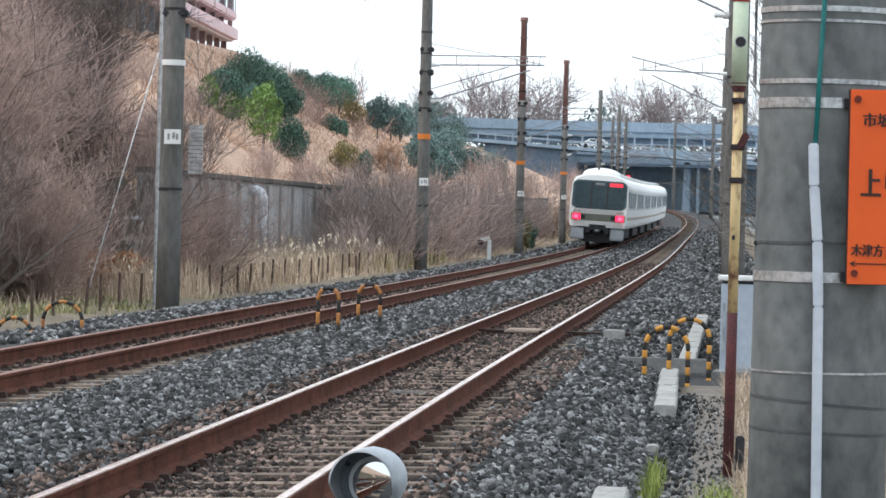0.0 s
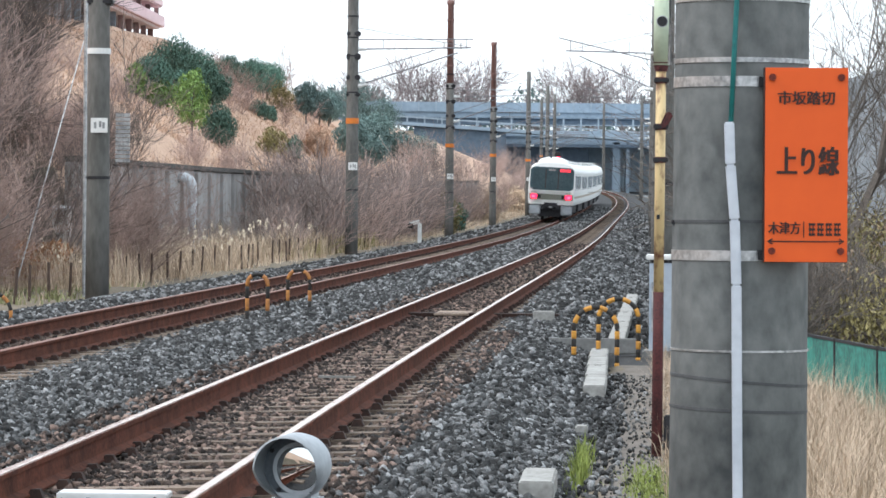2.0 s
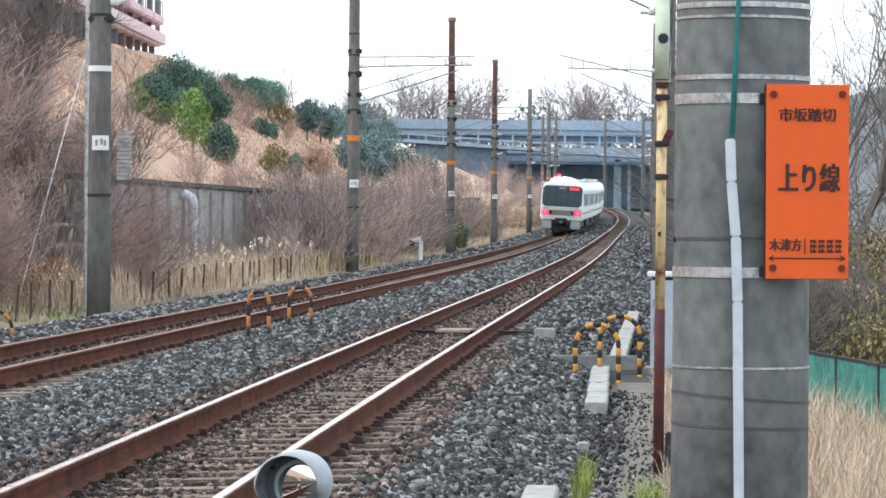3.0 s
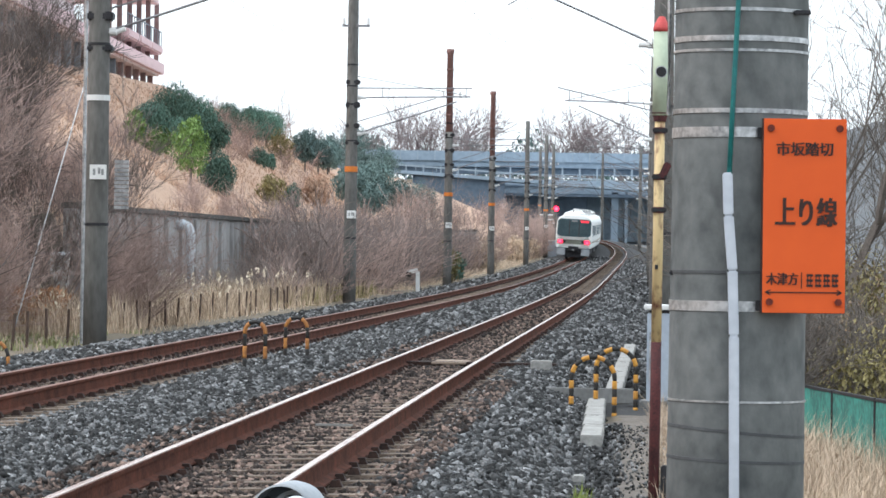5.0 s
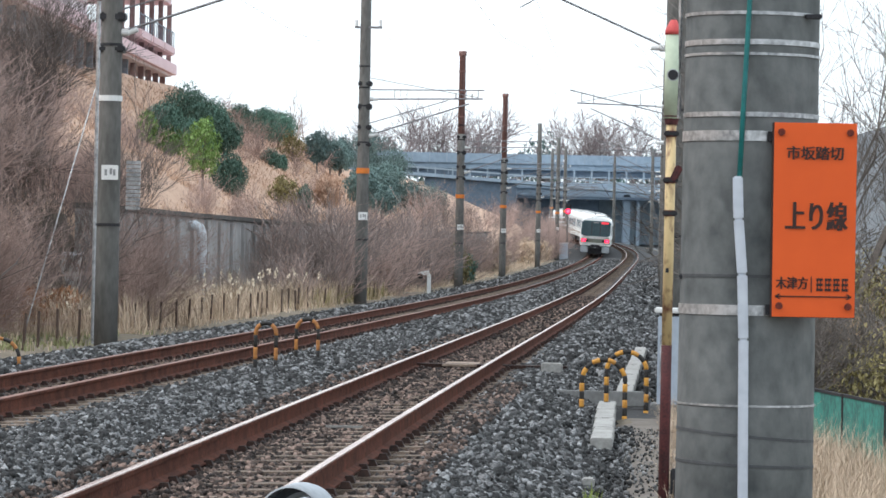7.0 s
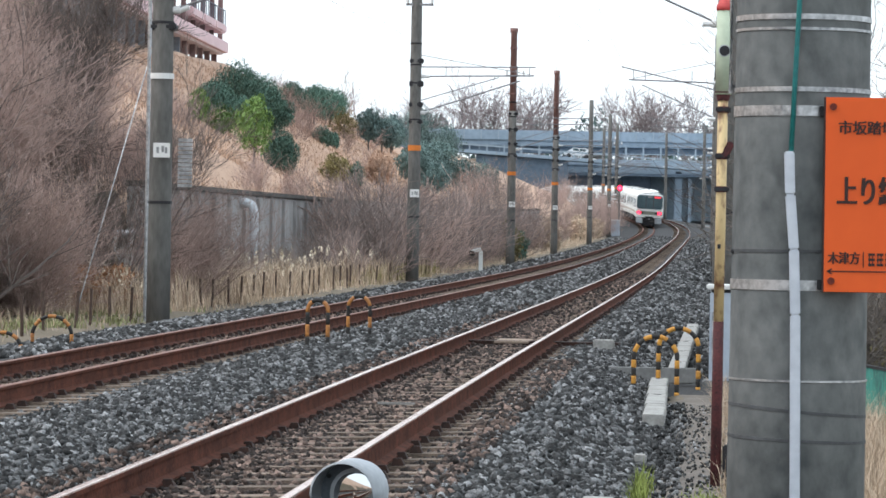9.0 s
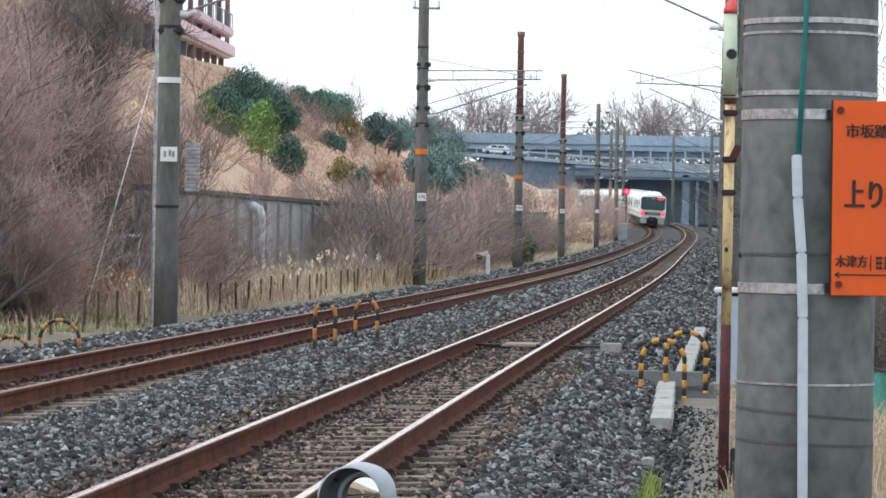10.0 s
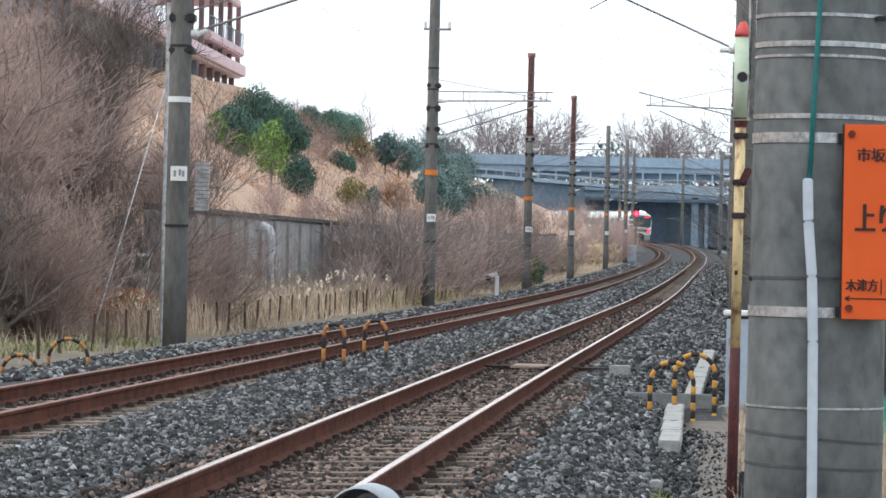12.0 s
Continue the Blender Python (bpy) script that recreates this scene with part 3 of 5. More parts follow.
def build_overpass():
    b = thing("overpass", "concrete road overpass with two decks over the line, tinted blue-grey for haze", "bridge", at=Matrix())
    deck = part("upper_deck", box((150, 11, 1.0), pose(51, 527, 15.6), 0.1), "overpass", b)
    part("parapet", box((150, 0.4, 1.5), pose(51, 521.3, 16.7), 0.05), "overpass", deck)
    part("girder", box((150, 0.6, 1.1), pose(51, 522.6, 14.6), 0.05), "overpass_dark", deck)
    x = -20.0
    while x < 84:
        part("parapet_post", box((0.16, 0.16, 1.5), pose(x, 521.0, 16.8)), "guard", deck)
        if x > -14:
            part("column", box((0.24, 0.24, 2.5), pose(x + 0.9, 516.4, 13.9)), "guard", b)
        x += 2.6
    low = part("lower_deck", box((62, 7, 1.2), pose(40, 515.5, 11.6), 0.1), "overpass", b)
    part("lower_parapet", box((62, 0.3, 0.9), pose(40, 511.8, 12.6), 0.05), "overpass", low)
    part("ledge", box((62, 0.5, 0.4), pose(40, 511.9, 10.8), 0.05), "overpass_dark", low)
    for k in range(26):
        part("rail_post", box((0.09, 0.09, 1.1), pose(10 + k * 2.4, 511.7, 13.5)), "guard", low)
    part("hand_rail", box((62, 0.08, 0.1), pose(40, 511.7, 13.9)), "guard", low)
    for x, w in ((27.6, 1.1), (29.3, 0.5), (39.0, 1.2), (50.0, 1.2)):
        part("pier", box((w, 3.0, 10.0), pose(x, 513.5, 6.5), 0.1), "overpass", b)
    # added wall backs the open span; its blue-grey holds painted haze
    part("back_wall", box((34, 1.0, 10.4), pose(40, 519.5, 6.6), 0.05), "tunnel", b, "added haze-tinted wall closing the opening under the deck")
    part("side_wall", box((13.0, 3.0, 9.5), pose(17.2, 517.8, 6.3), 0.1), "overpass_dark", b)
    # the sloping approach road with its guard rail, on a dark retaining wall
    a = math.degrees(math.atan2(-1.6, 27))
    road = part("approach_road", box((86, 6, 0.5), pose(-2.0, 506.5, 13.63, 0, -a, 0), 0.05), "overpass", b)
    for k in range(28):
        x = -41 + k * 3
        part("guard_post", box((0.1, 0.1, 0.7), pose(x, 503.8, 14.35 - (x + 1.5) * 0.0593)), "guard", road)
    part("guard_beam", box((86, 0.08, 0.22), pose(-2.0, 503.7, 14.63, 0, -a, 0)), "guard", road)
    part("abutment", box((13.5, 5.0, 10.0), pose(4.3, 507.0, 8.3), 0.1), "overpass_dark", b, "dark retaining wall, tinted blue-grey for haze")


build_overpass()


M["car_white"] = material("car_white", (0.80, 0.81, 0.82), (0.75, 0.76, 0.77), 1.0, 0.3)
VANS = []


def build_van():
    """A small white car seen from the side, x forward."""
    v = thing("white_car", "small white car driving along the approach road", "car", "cars on the road", at=Matrix())
    prof = [(-2.0, 0.35), (2.0, 0.35), (2.05, 0.75), (1.35, 0.95), (0.75, 1.45), (-1.2, 1.5), (-1.95, 1.0)]
    vs = [(x, -0.8, z) for x, z in prof] + [(x, 0.8, z) for x, z in prof]
    k = len(prof)
    fs = [tuple(range(k)), tuple(range(k, 2 * k))] + [(i, (i + 1) % k, k + (i + 1) % k, k + i) for i in range(k)]
    bm = bmesh.new()
    bv = [bm.verts.new(c) for c in vs]
    for q in fs:
        bm.faces.new([bv[i] for i in q])
    bmesh.ops.bevel(bm, geom=bm.edges[:], offset=0.08, segments=2, affect="EDGES")
    body = part("body", bm, "car_white", v)
    for x0, x1 in ((-1.1, -0.2), (-0.1, 0.75)):
        part("window", box((x1 - x0, 1.66, 0.36), pose((x0 + x1) / 2, 0, 1.2), 0.03), "glass", body)
    for x in (-1.25, 1.3):
        for y in (-0.75, 0.75):
            part("wheel", rod((x, y - 0.09, 0.31), (x, y + 0.09, 0.31), 0.31, n=16), "dark", v)
    return v


VANS.append(build_van())
VANS.append(copy_thing(VANS[0], Matrix()))


# ---- building on the hill ----
M["pink"] = material("pink_fascia", (0.80, 0.60, 0.61), (0.72, 0.51, 0.53), 3.0, 0.7)
M["pale"] = material("pale_wall", (0.80, 0.72, 0.73), (0.70, 0.60, 0.62), 3.0, 0.7)
M["slate"] = material("slate_wall", (0.26, 0.30, 0.34), (0.18, 0.21, 0.25), 2.0, 0.8)
M["brown_post"] = material("brown_post", (0.30, 0.20, 0.19), (0.20, 0.125, 0.12), 1.0, 0.8)


def build_house():
    """A long building on posts; y runs along its front, its far corner near x 2.6, y 34."""
    base = facing(165, -28.2, -0.95) @ pose(2.6, 34, 0, 0, 0, 1.7) @ pose(-2.6, -34, 0)
    b = thing("hill_building", "pale pink and grey building on posts above the slope", "building", at=base)
    deck = part("floor_deck", box((14, 76, 0.35), pose(-4.5, -4, 12.5), 0.05), "pale", b)
    part("fascia", box((0.3, 76.4, 0.62), pose(2.6, -4, 12.75), 0.03), "pink", deck, "pink fascia band")
    part("end_fascia", box((14.4, 0.3, 0.62), pose(-4.5, 34.1, 12.75), 0.03), "pink", deck)
    wall = part("wall", box((9, 44, 6.2), pose(-2.6, -20.5, 16.0), 0.05), "pale", b)
    for k in range(9):
        part("siding_board", box((0.06, 44, 0.10), pose(1.93, -20.5, 13.5 + k * 0.62)), "pink", wall)
    for k in range(9):
        w = part("window", box((0.10, 1.5, 1.7), pose(1.92, -40 + k * 4.6, 15.8), 0.02), "side_glass", wall)
        part("frame", box((0.14, 0.14, 1.9), pose(1.95, -40.85 + k * 4.6, 15.8)), "pink", w)
    part("upper_floor", box((11, 74, 0.40), pose(-3.0, -4, 16.6), 0.05), "pink", b)
    part("roof", box((12.0, 70, 0.5), pose(-3.4, -6, 19.4), 0.05), "pink", b)
    back = part("recessed_wall", box((5, 30, 6.2), pose(-5.5, 16, 16.0), 0.05), "pale", b)
    for k in range(6):
        part("window", box((0.10, 2.4, 2.0), pose(-2.98, 4 + k * 4.6, 15.0), 0.02), "glass", back)
    for k in range(8):
        part("veranda_post", box((0.26, 0.26, 3.9), pose(2.3, 3 + k * 4.4, 14.6)), "brown_post", b)
    for k in range(3):
        part("balcony", box((2.0, 5.2, 0.5), pose(1.8, 19 + k * 5.6, 13.75), 0.08), "pink", b, "pink balcony front")
        rail = part("balcony_rail", box((0.06, 5.2, 0.06), pose(2.7, 19 + k * 5.6, 14.8), 0.02), "slate", b)
        for q in range(6):
            part("baluster", box((0.05, 0.05, 0.9), pose(2.7, 16.6 + k * 5.6 + q, 14.40)), "slate", rail)
    for k in range(22):
        part("post", box((0.30, 0.30, 4.6), pose(2.0, -40 + k * 3.5, 10.2)), "brown_post" if k > 16 else "slate", b)
        if k > 14:
            part("post", box((0.30, 0.30, 4.6), pose(-2.5, -40 + k * 3.5, 10.2)), "brown_post", b)
    under = part("under_wall", box((0.3, 56, 4.4), pose(-1.2, -14, 10.3)), "slate", b, "dark louvred wall under the floor")
    for k in range(40):
        part("louvre", box((0.5, 0.16, 4.3), pose(-0.95, -41.5 + k * 1.4, 10.3)), "train_grey", under)


build_house()


# ---- vegetation ----
M["twig"] = material("red_brown_twigs", (0.50, 0.37, 0.325), (0.33, 0.24, 0.21), 0.5, 0.9, vary=0.35)
M["twig_dark"] = material("dark_twigs", (0.31, 0.25, 0.23), (0.19, 0.155, 0.14), 0.5, 0.9, vary=0.3)
M["trunk_dark"] = material("dark_branches", (0.20, 0.165, 0.15), (0.11, 0.09, 0.08), 0.4, 0.9, vary=0.3)
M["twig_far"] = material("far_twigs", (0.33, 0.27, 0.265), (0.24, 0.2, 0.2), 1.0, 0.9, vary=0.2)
M["straw"] = material("dry_straw", (0.63, 0.50, 0.37), (0.46, 0.345, 0.25), 0.5, 0.9, vary=0.35)
M["plume"] = material("pale_plume", (0.74, 0.66, 0.53), (0.62, 0.53, 0.41), 0.3, 0.95, vary=0.25)
M["hill_straw"] = material("slope_straw", (0.64, 0.45, 0.33), (0.50, 0.33, 0.235), 2.0, 0.95, vary=0.25)
M["green"] = material("fresh_leaves", (0.22, 0.34, 0.10), (0.13, 0.21, 0.06), 0.4, 0.7, vary=0.4)
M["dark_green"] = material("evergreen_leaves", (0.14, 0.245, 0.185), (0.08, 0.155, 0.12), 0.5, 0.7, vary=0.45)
# paler, bluer than the near evergreens: distance haze painted into the leaf colour
M["blue_green"] = material("hazy_evergreen_leaves", (0.17, 0.25, 0.235), (0.11, 0.17, 0.16), 0.6, 0.75, vary=0.4)
M["olive"] = material("olive_leaves", (0.28, 0.24, 0.10), (0.17, 0.145, 0.065), 0.5, 0.8, vary=0.4)
M["bark"] = material("grey_bark", (0.19, 0.165, 0.145), (0.11, 0.095, 0.085), 0.2, 0.9, bump=0.5)
M["grass_green"] = material("green_grass", (0.30, 0.36, 0.08), (0.19, 0.24, 0.06), 0.2, 0.8, vary=0.35)
M["weed"] = material("weeds", (0.27, 0.29, 0.13), (0.17, 0.16, 0.08), 0.5, 0.85, vary=0.5)


THIN = [0.0055]


def limb(vs, fs, a, b, r1, r2):
    """One three-sided tapered twig."""
    d = b - a
    q = d.to_track_quat("Z", "Y")
    r1, r2 = max(r1, THIN[0]), max(r2, THIN[0] * 0.8)
    i = len(vs)
    for p, r in ((a, r1), (b, r2)):
        for k in range(3):
            t = 2.0944 * k
            vs.append(p + q @ Vector((r * math.cos(t), r * math.sin(t), 0)))
    for k in range(3):
        fs.append((i + k, i + (k + 1) % 3, i + 3 + (k + 1) % 3, i + 3 + k))


def branch(rng, thick, thin, a, d, length, r, depth, droop, spread, top=True):
    """A bent branch with side twigs down to the given depth."""
    vs, fs = thick if top else thin
    n = 3 if depth > 1 else 2
    for i in range(n):
        w = Vector((rng.gauss(0, 1), rng.gauss(0, 1), rng.gauss(0, 0.6))) * 0.26
        d = (d + w + Vector((0, 0, droop))).normalized()
        b = a + d * (length / n)
        r2 = r * 0.78
        limb(vs, fs, a, b, r, r2)
        if depth > 0:
            for k in range(2):
                side = Vector((rng.gauss(0, 1), rng.gauss(0, 1), rng.gauss(0.25, 0.5))).normalized()
                nd = (d + side * spread).normalized()
                branch(rng, thick, thin, a.lerp(b, rng.random()), nd, length * rng.uniform(0.45, 0.7), r2 * 0.6, depth - 1, droop, spread, False)
        a, r = b, r2


def shrub_mesh(seed, height, stems, depth, wide, r=0.022, spread=0.75):
    rng = random.Random(seed)
    thick, thin = ([], []), ([], [])
    for k in range(stems):
        t = rng.uniform(0, 6.283)
        lean = rng.uniform(0.05, wide)
        d = Vector((math.cos(t) * lean, math.sin(t) * lean, 1)).normalized()
        a = Vector((math.cos(t) * 0.12 * rng.random(), math.sin(t) * 0.12 * rng.random(), -0.1))
        branch(rng, thick, thin, a, d, height * rng.uniform(0.6, 0.8), r * rng.uniform(0.7, 1.2), depth, 0.03, spread)
    return thick, thin


def bare_plant(name, meshes, mat, label, category, group):
    """A leafless plant: its main stems and its twigs."""
    o = thing(name, label, category, group, at=Matrix())
    part("trunk", meshes[0], mat, o)
    part("crown", meshes[1], mat, o)
    return o


def leaf_clump(rng, vs, fs, c, rad, count, size):
    """Leaves scattered through a lumpy ball, as small bent diamonds."""
    for k in range(count):
        v = Vector((rng.gauss(0, 1), rng.gauss(0, 1), rng.gauss(0, 1))).normalized()
        p = c + Vector((v.x * rad.x, v.y * rad.y, v.z * rad.z)) * rng.uniform(0.55, 1.05) * (1 + 0.35 * noise.noise(c + v * 2.5))
        nrm = (v + Vector((rng.gauss(0, 0.6), rng.gauss(0, 0.6), rng.gauss(0.2, 0.6)))).normalized()
        q = nrm.to_track_quat("Z", "Y")
        sz = size * rng.uniform(0.6, 1.3)
        i = len(vs)
        for x, y, z in ((0, -1, 0), (0.5, 0, 0.15), (0, 1, 0), (-0.5, 0, 0.15)):
            vs.append(p + q @ Vector((x * sz, y * sz, z * sz)))
        fs.append((i, i + 1, i + 2))
        fs.append((i, i + 2, i + 3))


def build_leafy(name, label, category, place, height, width, leaf, seed, clumps=9, count=260, size=0.08, trunk=0.3, group=""):
    rng = random.Random(seed)
    t = thing(name, label, category, group, at=place)
    tv, tf = [], []
    a = Vector((0, 0, -0.3))
    limb(tv, tf, a, Vector((0.03, 0, height * 0.45)), width * 0.035 + 0.02, width * 0.022 + 0.012)
    vs, fs = [], []
    for k in range(clumps):
        u = (k + 0.5) / clumps
        z = height * (trunk + (1 - trunk) * (0.12 + 0.78 * u))
        rr = width * 0.5 * math.sqrt(max(0.08, 1 - (2 * u - 0.9) ** 2)) * 0.62
        th = k * 2.4
        c = Vector((math.cos(th) * rr, math.sin(th) * rr, z))
        rad = width * rng.uniform(0.20, 0.30)
        limb(tv, tf, Vector((0.02, 0, height * min(0.45, 0.2 + 0.3 * u))), c, 0.02 + width * 0.008, 0.008)
        leaf_clump(rng, vs, fs, c, Vector((rad, rad, rad * rng.uniform(0.8, 1.25))), count, size)
    part("trunk", (tv, tf), "bark", t)
    part("crown", (vs, fs), leaf, t)
    return t


def at_land(s, n, turn=0.0, sink=0.0):
    p = on(s, n)
    return Matrix.Translation((p.x, p.y, land(s, n) - sink)) @ Matrix.Rotation(turn, 4, "Z")


def build_hill_trees():
    g = "trees on the slope"
    def ev(s, n, h, w, seed, leaf="dark_green", label="dark evergreen tree on the grassy slope", **k):
        build_leafy("evergreen_tree", label, "tree", at_land(s, n, seed), h, w, leaf, seed, group=g, **k)
    fine = dict(clumps=16, count=420, size=0.055)
    build_leafy("young_tree", "light green young tree on the dry slope", "tree", at_land(120.6, -13.5), 2.55, 1.35, "green", 11, 14, 260, 0.055, 0.22, g)
    build_leafy("round_bush", "round dark green bush on the dry slope", "bush", at_land(128.4, -13.5), 1.45, 1.35, "dark_green", 12, 14, 420, 0.05, 0.0, "bushes on the slope")
    for s, n, h, w, sd in ((134.2, -16.9, 1.6, 1.5, 21), (144.7, -17.4, 2.05, 2.2, 22), (149.8, -17.1, 1.9, 2.0, 23), (150.4, -16.5, 1.5, 1.6, 24), (141.4, -16.6, 1.2, 1.4, 20), (156.0, -17.7, 1.6, 1.6, 25)):
        ev(s, n, h, w, sd, **fine)
    for s, n, h, w, sd in ((128.2, -16.6, 1.4, 0.85, 31), (134.0, -16.5, 0.9, 1.3, 32), (131.0, -16.3, 0.8, 1.0, 33), (118.1, -21.2, 1.2, 1.1, 34)):
        build_leafy("green_shrub", "yellow-green shrub on the dry slope", "bush", at_land(s, n), h, w, "green", sd, 9, 170, 0.06, 0.05, "bushes on the slope")
    for s, n, h, w, sd in ((187.3, -19.0, 2.0, 1.7, 41), (195.9, -19.1, 1.75, 1.8, 42), (182.0, -19.6, 1.8, 1.6, 43), (205.0, -20.3, 1.8, 2.0, 54), (214.0, -21.0, 1.8, 2.2, 55), (101.7, -19.1, 1.2, 0.8, 56)):
        ev(s, n, h, w, sd, **fine)
    for s, n, h, w, sd in ((170.5, -16.7, 0.7, 1.1, 46), (176.6, -16.8, 0.7, 0.8, 47), (154.3, -13.35, 1.0, 0.85, 48)):
        build_leafy("round_bush", "round dark green bush on the dry slope", "bush", at_land(s, n), h, w, "dark_green", sd, 9, 240, 0.055, 0.0, "bushes on the slope")
    build_leafy("olive_bush", "olive green bush above the retaining wall", "bush", at_land(143.8, -13.1), 1.15, 1.3, "olive", 49, 10, 240, 0.055, 0.0, "bushes on the slope")
    build_leafy("olive_bush", "brownish olive bush high on the slope", "bush", at_land(190.5, -17.7), 1.5, 1.7, "olive", 50, 10, 200, 0.06, 0.0, "bushes on the slope")
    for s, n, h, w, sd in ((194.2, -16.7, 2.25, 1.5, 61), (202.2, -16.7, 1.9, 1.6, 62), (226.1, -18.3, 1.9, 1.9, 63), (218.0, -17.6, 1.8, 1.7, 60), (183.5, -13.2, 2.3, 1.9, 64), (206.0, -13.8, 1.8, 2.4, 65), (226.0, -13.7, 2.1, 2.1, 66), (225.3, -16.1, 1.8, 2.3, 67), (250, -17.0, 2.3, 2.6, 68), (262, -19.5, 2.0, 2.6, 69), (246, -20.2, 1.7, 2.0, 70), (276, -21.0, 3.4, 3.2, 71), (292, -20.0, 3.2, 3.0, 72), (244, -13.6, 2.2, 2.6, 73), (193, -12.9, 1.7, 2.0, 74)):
        ev(s, n, h, w, sd, "blue_green", "evergreen tree far along the slope, leaves tinted for haze", clumps=13, size=0.075, count=330)
    # bushes by the far poles
    build_leafy("olive_bush", "yellowish green bush beside the ballast", "bush", at_land(178, -7.9), 1.9, 1.9, "olive", 75, 12, 170, 0.085, 0.0, "bushes beside the line")
    build_leafy("round_bush", "dark green bush beside the ballast", "bush", at_land(188, -7.8), 1.5, 1.3, "dark_green", 76, 9, 150, 0.08, 0.0, "bushes beside the line")
    for k, (s, n) in enumerate(((232, -8.4), (245, -8.8), (290, -8.4), (300, -9.2), (306, -8.0))):
        build_leafy("straw_bush", "tan withered bush beside the ballast", "bush", at_land(s, n), 1.8 + 0.3 * (k % 2), 2.2, "straw", 80 + k, 9, 130, 0.11, 0.0, "bushes beside the line")
    for k, (s, n, h) in enumerate(((166.4, -13.4, 1.45), (169.5, -13.5, 1.35), (163.5, -13.3, 1.2))):
        build_leafy("straw_bush", "tan tuft of tall dry grass on the slope", "bush", at_land(s, n), h, 1.2, "hill_straw", 90 + k, 10, 300, 0.06, 0.0, "bushes on the slope")


build_hill_trees()


def build_bare_shrubs():
    rng = random.Random(77)
    def kind(name, label, cat, seed, h, stems, depth, wide, mat, r=0.02, spread=0.75):
        return bare_plant(name, shrub_mesh(seed, h, stems, depth, wide, r, spread), mat, label, cat, "bare shrubs beside the line")
    THIN[0] = 0.0036
    big = [kind("bare_bush", "leafless reddish-brown bush with dense thin twigs", "bush", 100 + k, 3.2, 13, 3, 0.75, "twig", 0.022, 0.85) for k in range(3)]
    THIN[0] = 0.0055
    mid = [kind("bare_shrub", "leafless brown shrub with fine twigs", "shrub", 110 + k, 1.9, 9, 2, 0.7, "twig", 0.014) for k in range(3)]
    dark = [kind("bare_shrub", "leafless dark brown shrub with fine twigs", "shrub", 120 + k, 2.2, 8, 2, 0.6, "twig_dark", 0.016) for k in range(2)]
    woody = [kind("bare_bush", "leafless dark bush with forked upright branches", "bush", 130 + k, 4.4, 6, 2, 0.45, "trunk_dark", 0.045, 0.6) for k in range(2)]
    used = set()
    def place(o, s, n, k):
        m = at_land(s, n, rng.uniform(0, 6.28), 0.05)
        if o not in used:
            used.add(o)
            o.scale = (k, k, k)
            o.matrix_basis = m @ Matrix.Diagonal((k, k, k, 1))
            return
        c = copy_thing(o, m)
        c.scale = (k, k, k)
    # the thicket behind the first pole
    def in_gap(s, n):
        """The clearing through which the leaf bank shows."""
        return s < 77 and 0.152 < (2.4 - n) / s < 0.192
    for k in range(52):
        s = rng.uniform(62, 92)
        n = rng.uniform(-10.7, -8.6) if k % 2 else rng.uniform(-12.6, -11.3)
        if n > -11 and s > 74:
            s -= 13
        if in_gap(s, n):
            continue
        place(big[k % 3], s, n, rng.uniform(0.60, 0.95) if n > -11 else rng.uniform(0.35, 0.62))
    for k in range(40):
        s = rng.uniform(63, 84)
        place(big[k % 3], s, max(2.4 - s * rng.uniform(0.194, 0.235), -13.4), rng.uniform(0.6, 0.98))
    for k in range(12):
        s, n = rng.uniform(58, 72), rng.uniform(-12.5, -8.9)
        if not in_gap(s, n):
            place(woody[k % 2], s, n, rng.uniform(0.55, 0.95))
    for s, n, k in ((121, -8.9, 0.55), (128, -9.4, 0.6), (134, -8.4, 0.65), (139, -8.9, 0.7), (146, -8.3, 0.6), (152, -9.0, 0.7), (160, -8.6, 0.7), (113, -9.6, 0.5)):
        place(woody[int(s) % 2], s, n, k)
    for k in range(10):
        place(dark[k % 2], 92 + k * 2.4, rng.uniform(-10.4, -9.6), rng.uniform(0.65, 0.95))
    # reddish scrub scattered over the open slope
    for k in range(26):
        place(mid[k % 3], rng.uniform(84, 122), rng.uniform(-21, -13.5), rng.uniform(0.5, 0.9))
    for k in range(5):
        place(big[k % 3], 350 + k * 10, rng.uniform(-11.0, -8.0), rng.uniform(1.1, 1.3))
    for k in range(8):
        place(big[k % 3], 312 + k * 4.5, rng.uniform(-9.6, -7.6), rng.uniform(0.95, 1.15))
    # along the wall
    for k in range(118):
        s = rng.uniform(84, 196)
        n = rng.uniform(-10.5, -8.0)
        o = dark[k % 2] if rng.random() < 0.45 else mid[k % 3]
        if s < 112 and (n < -8.6 or rng.random() < 0.6):
            continue
        place(o, s, n, rng.uniform(0.6, 0.95) if s < 112 else rng.uniform(1.15, 1.8))
    for k in range(26):
        place(mid[k % 3], rng.uniform(100, 200), rng.uniform(-12.4, -11.3), rng.uniform(0.5, 0.8))
    for k in range(46):
        s = rng.uniform(196, 420)
        place(mid[k % 3] if k % 3 else dark[k % 2], s, rng.uniform(-13, -8.4) if s < 300 else rng.uniform(-14, -7.6), rng.uniform(1.2, 1.8))
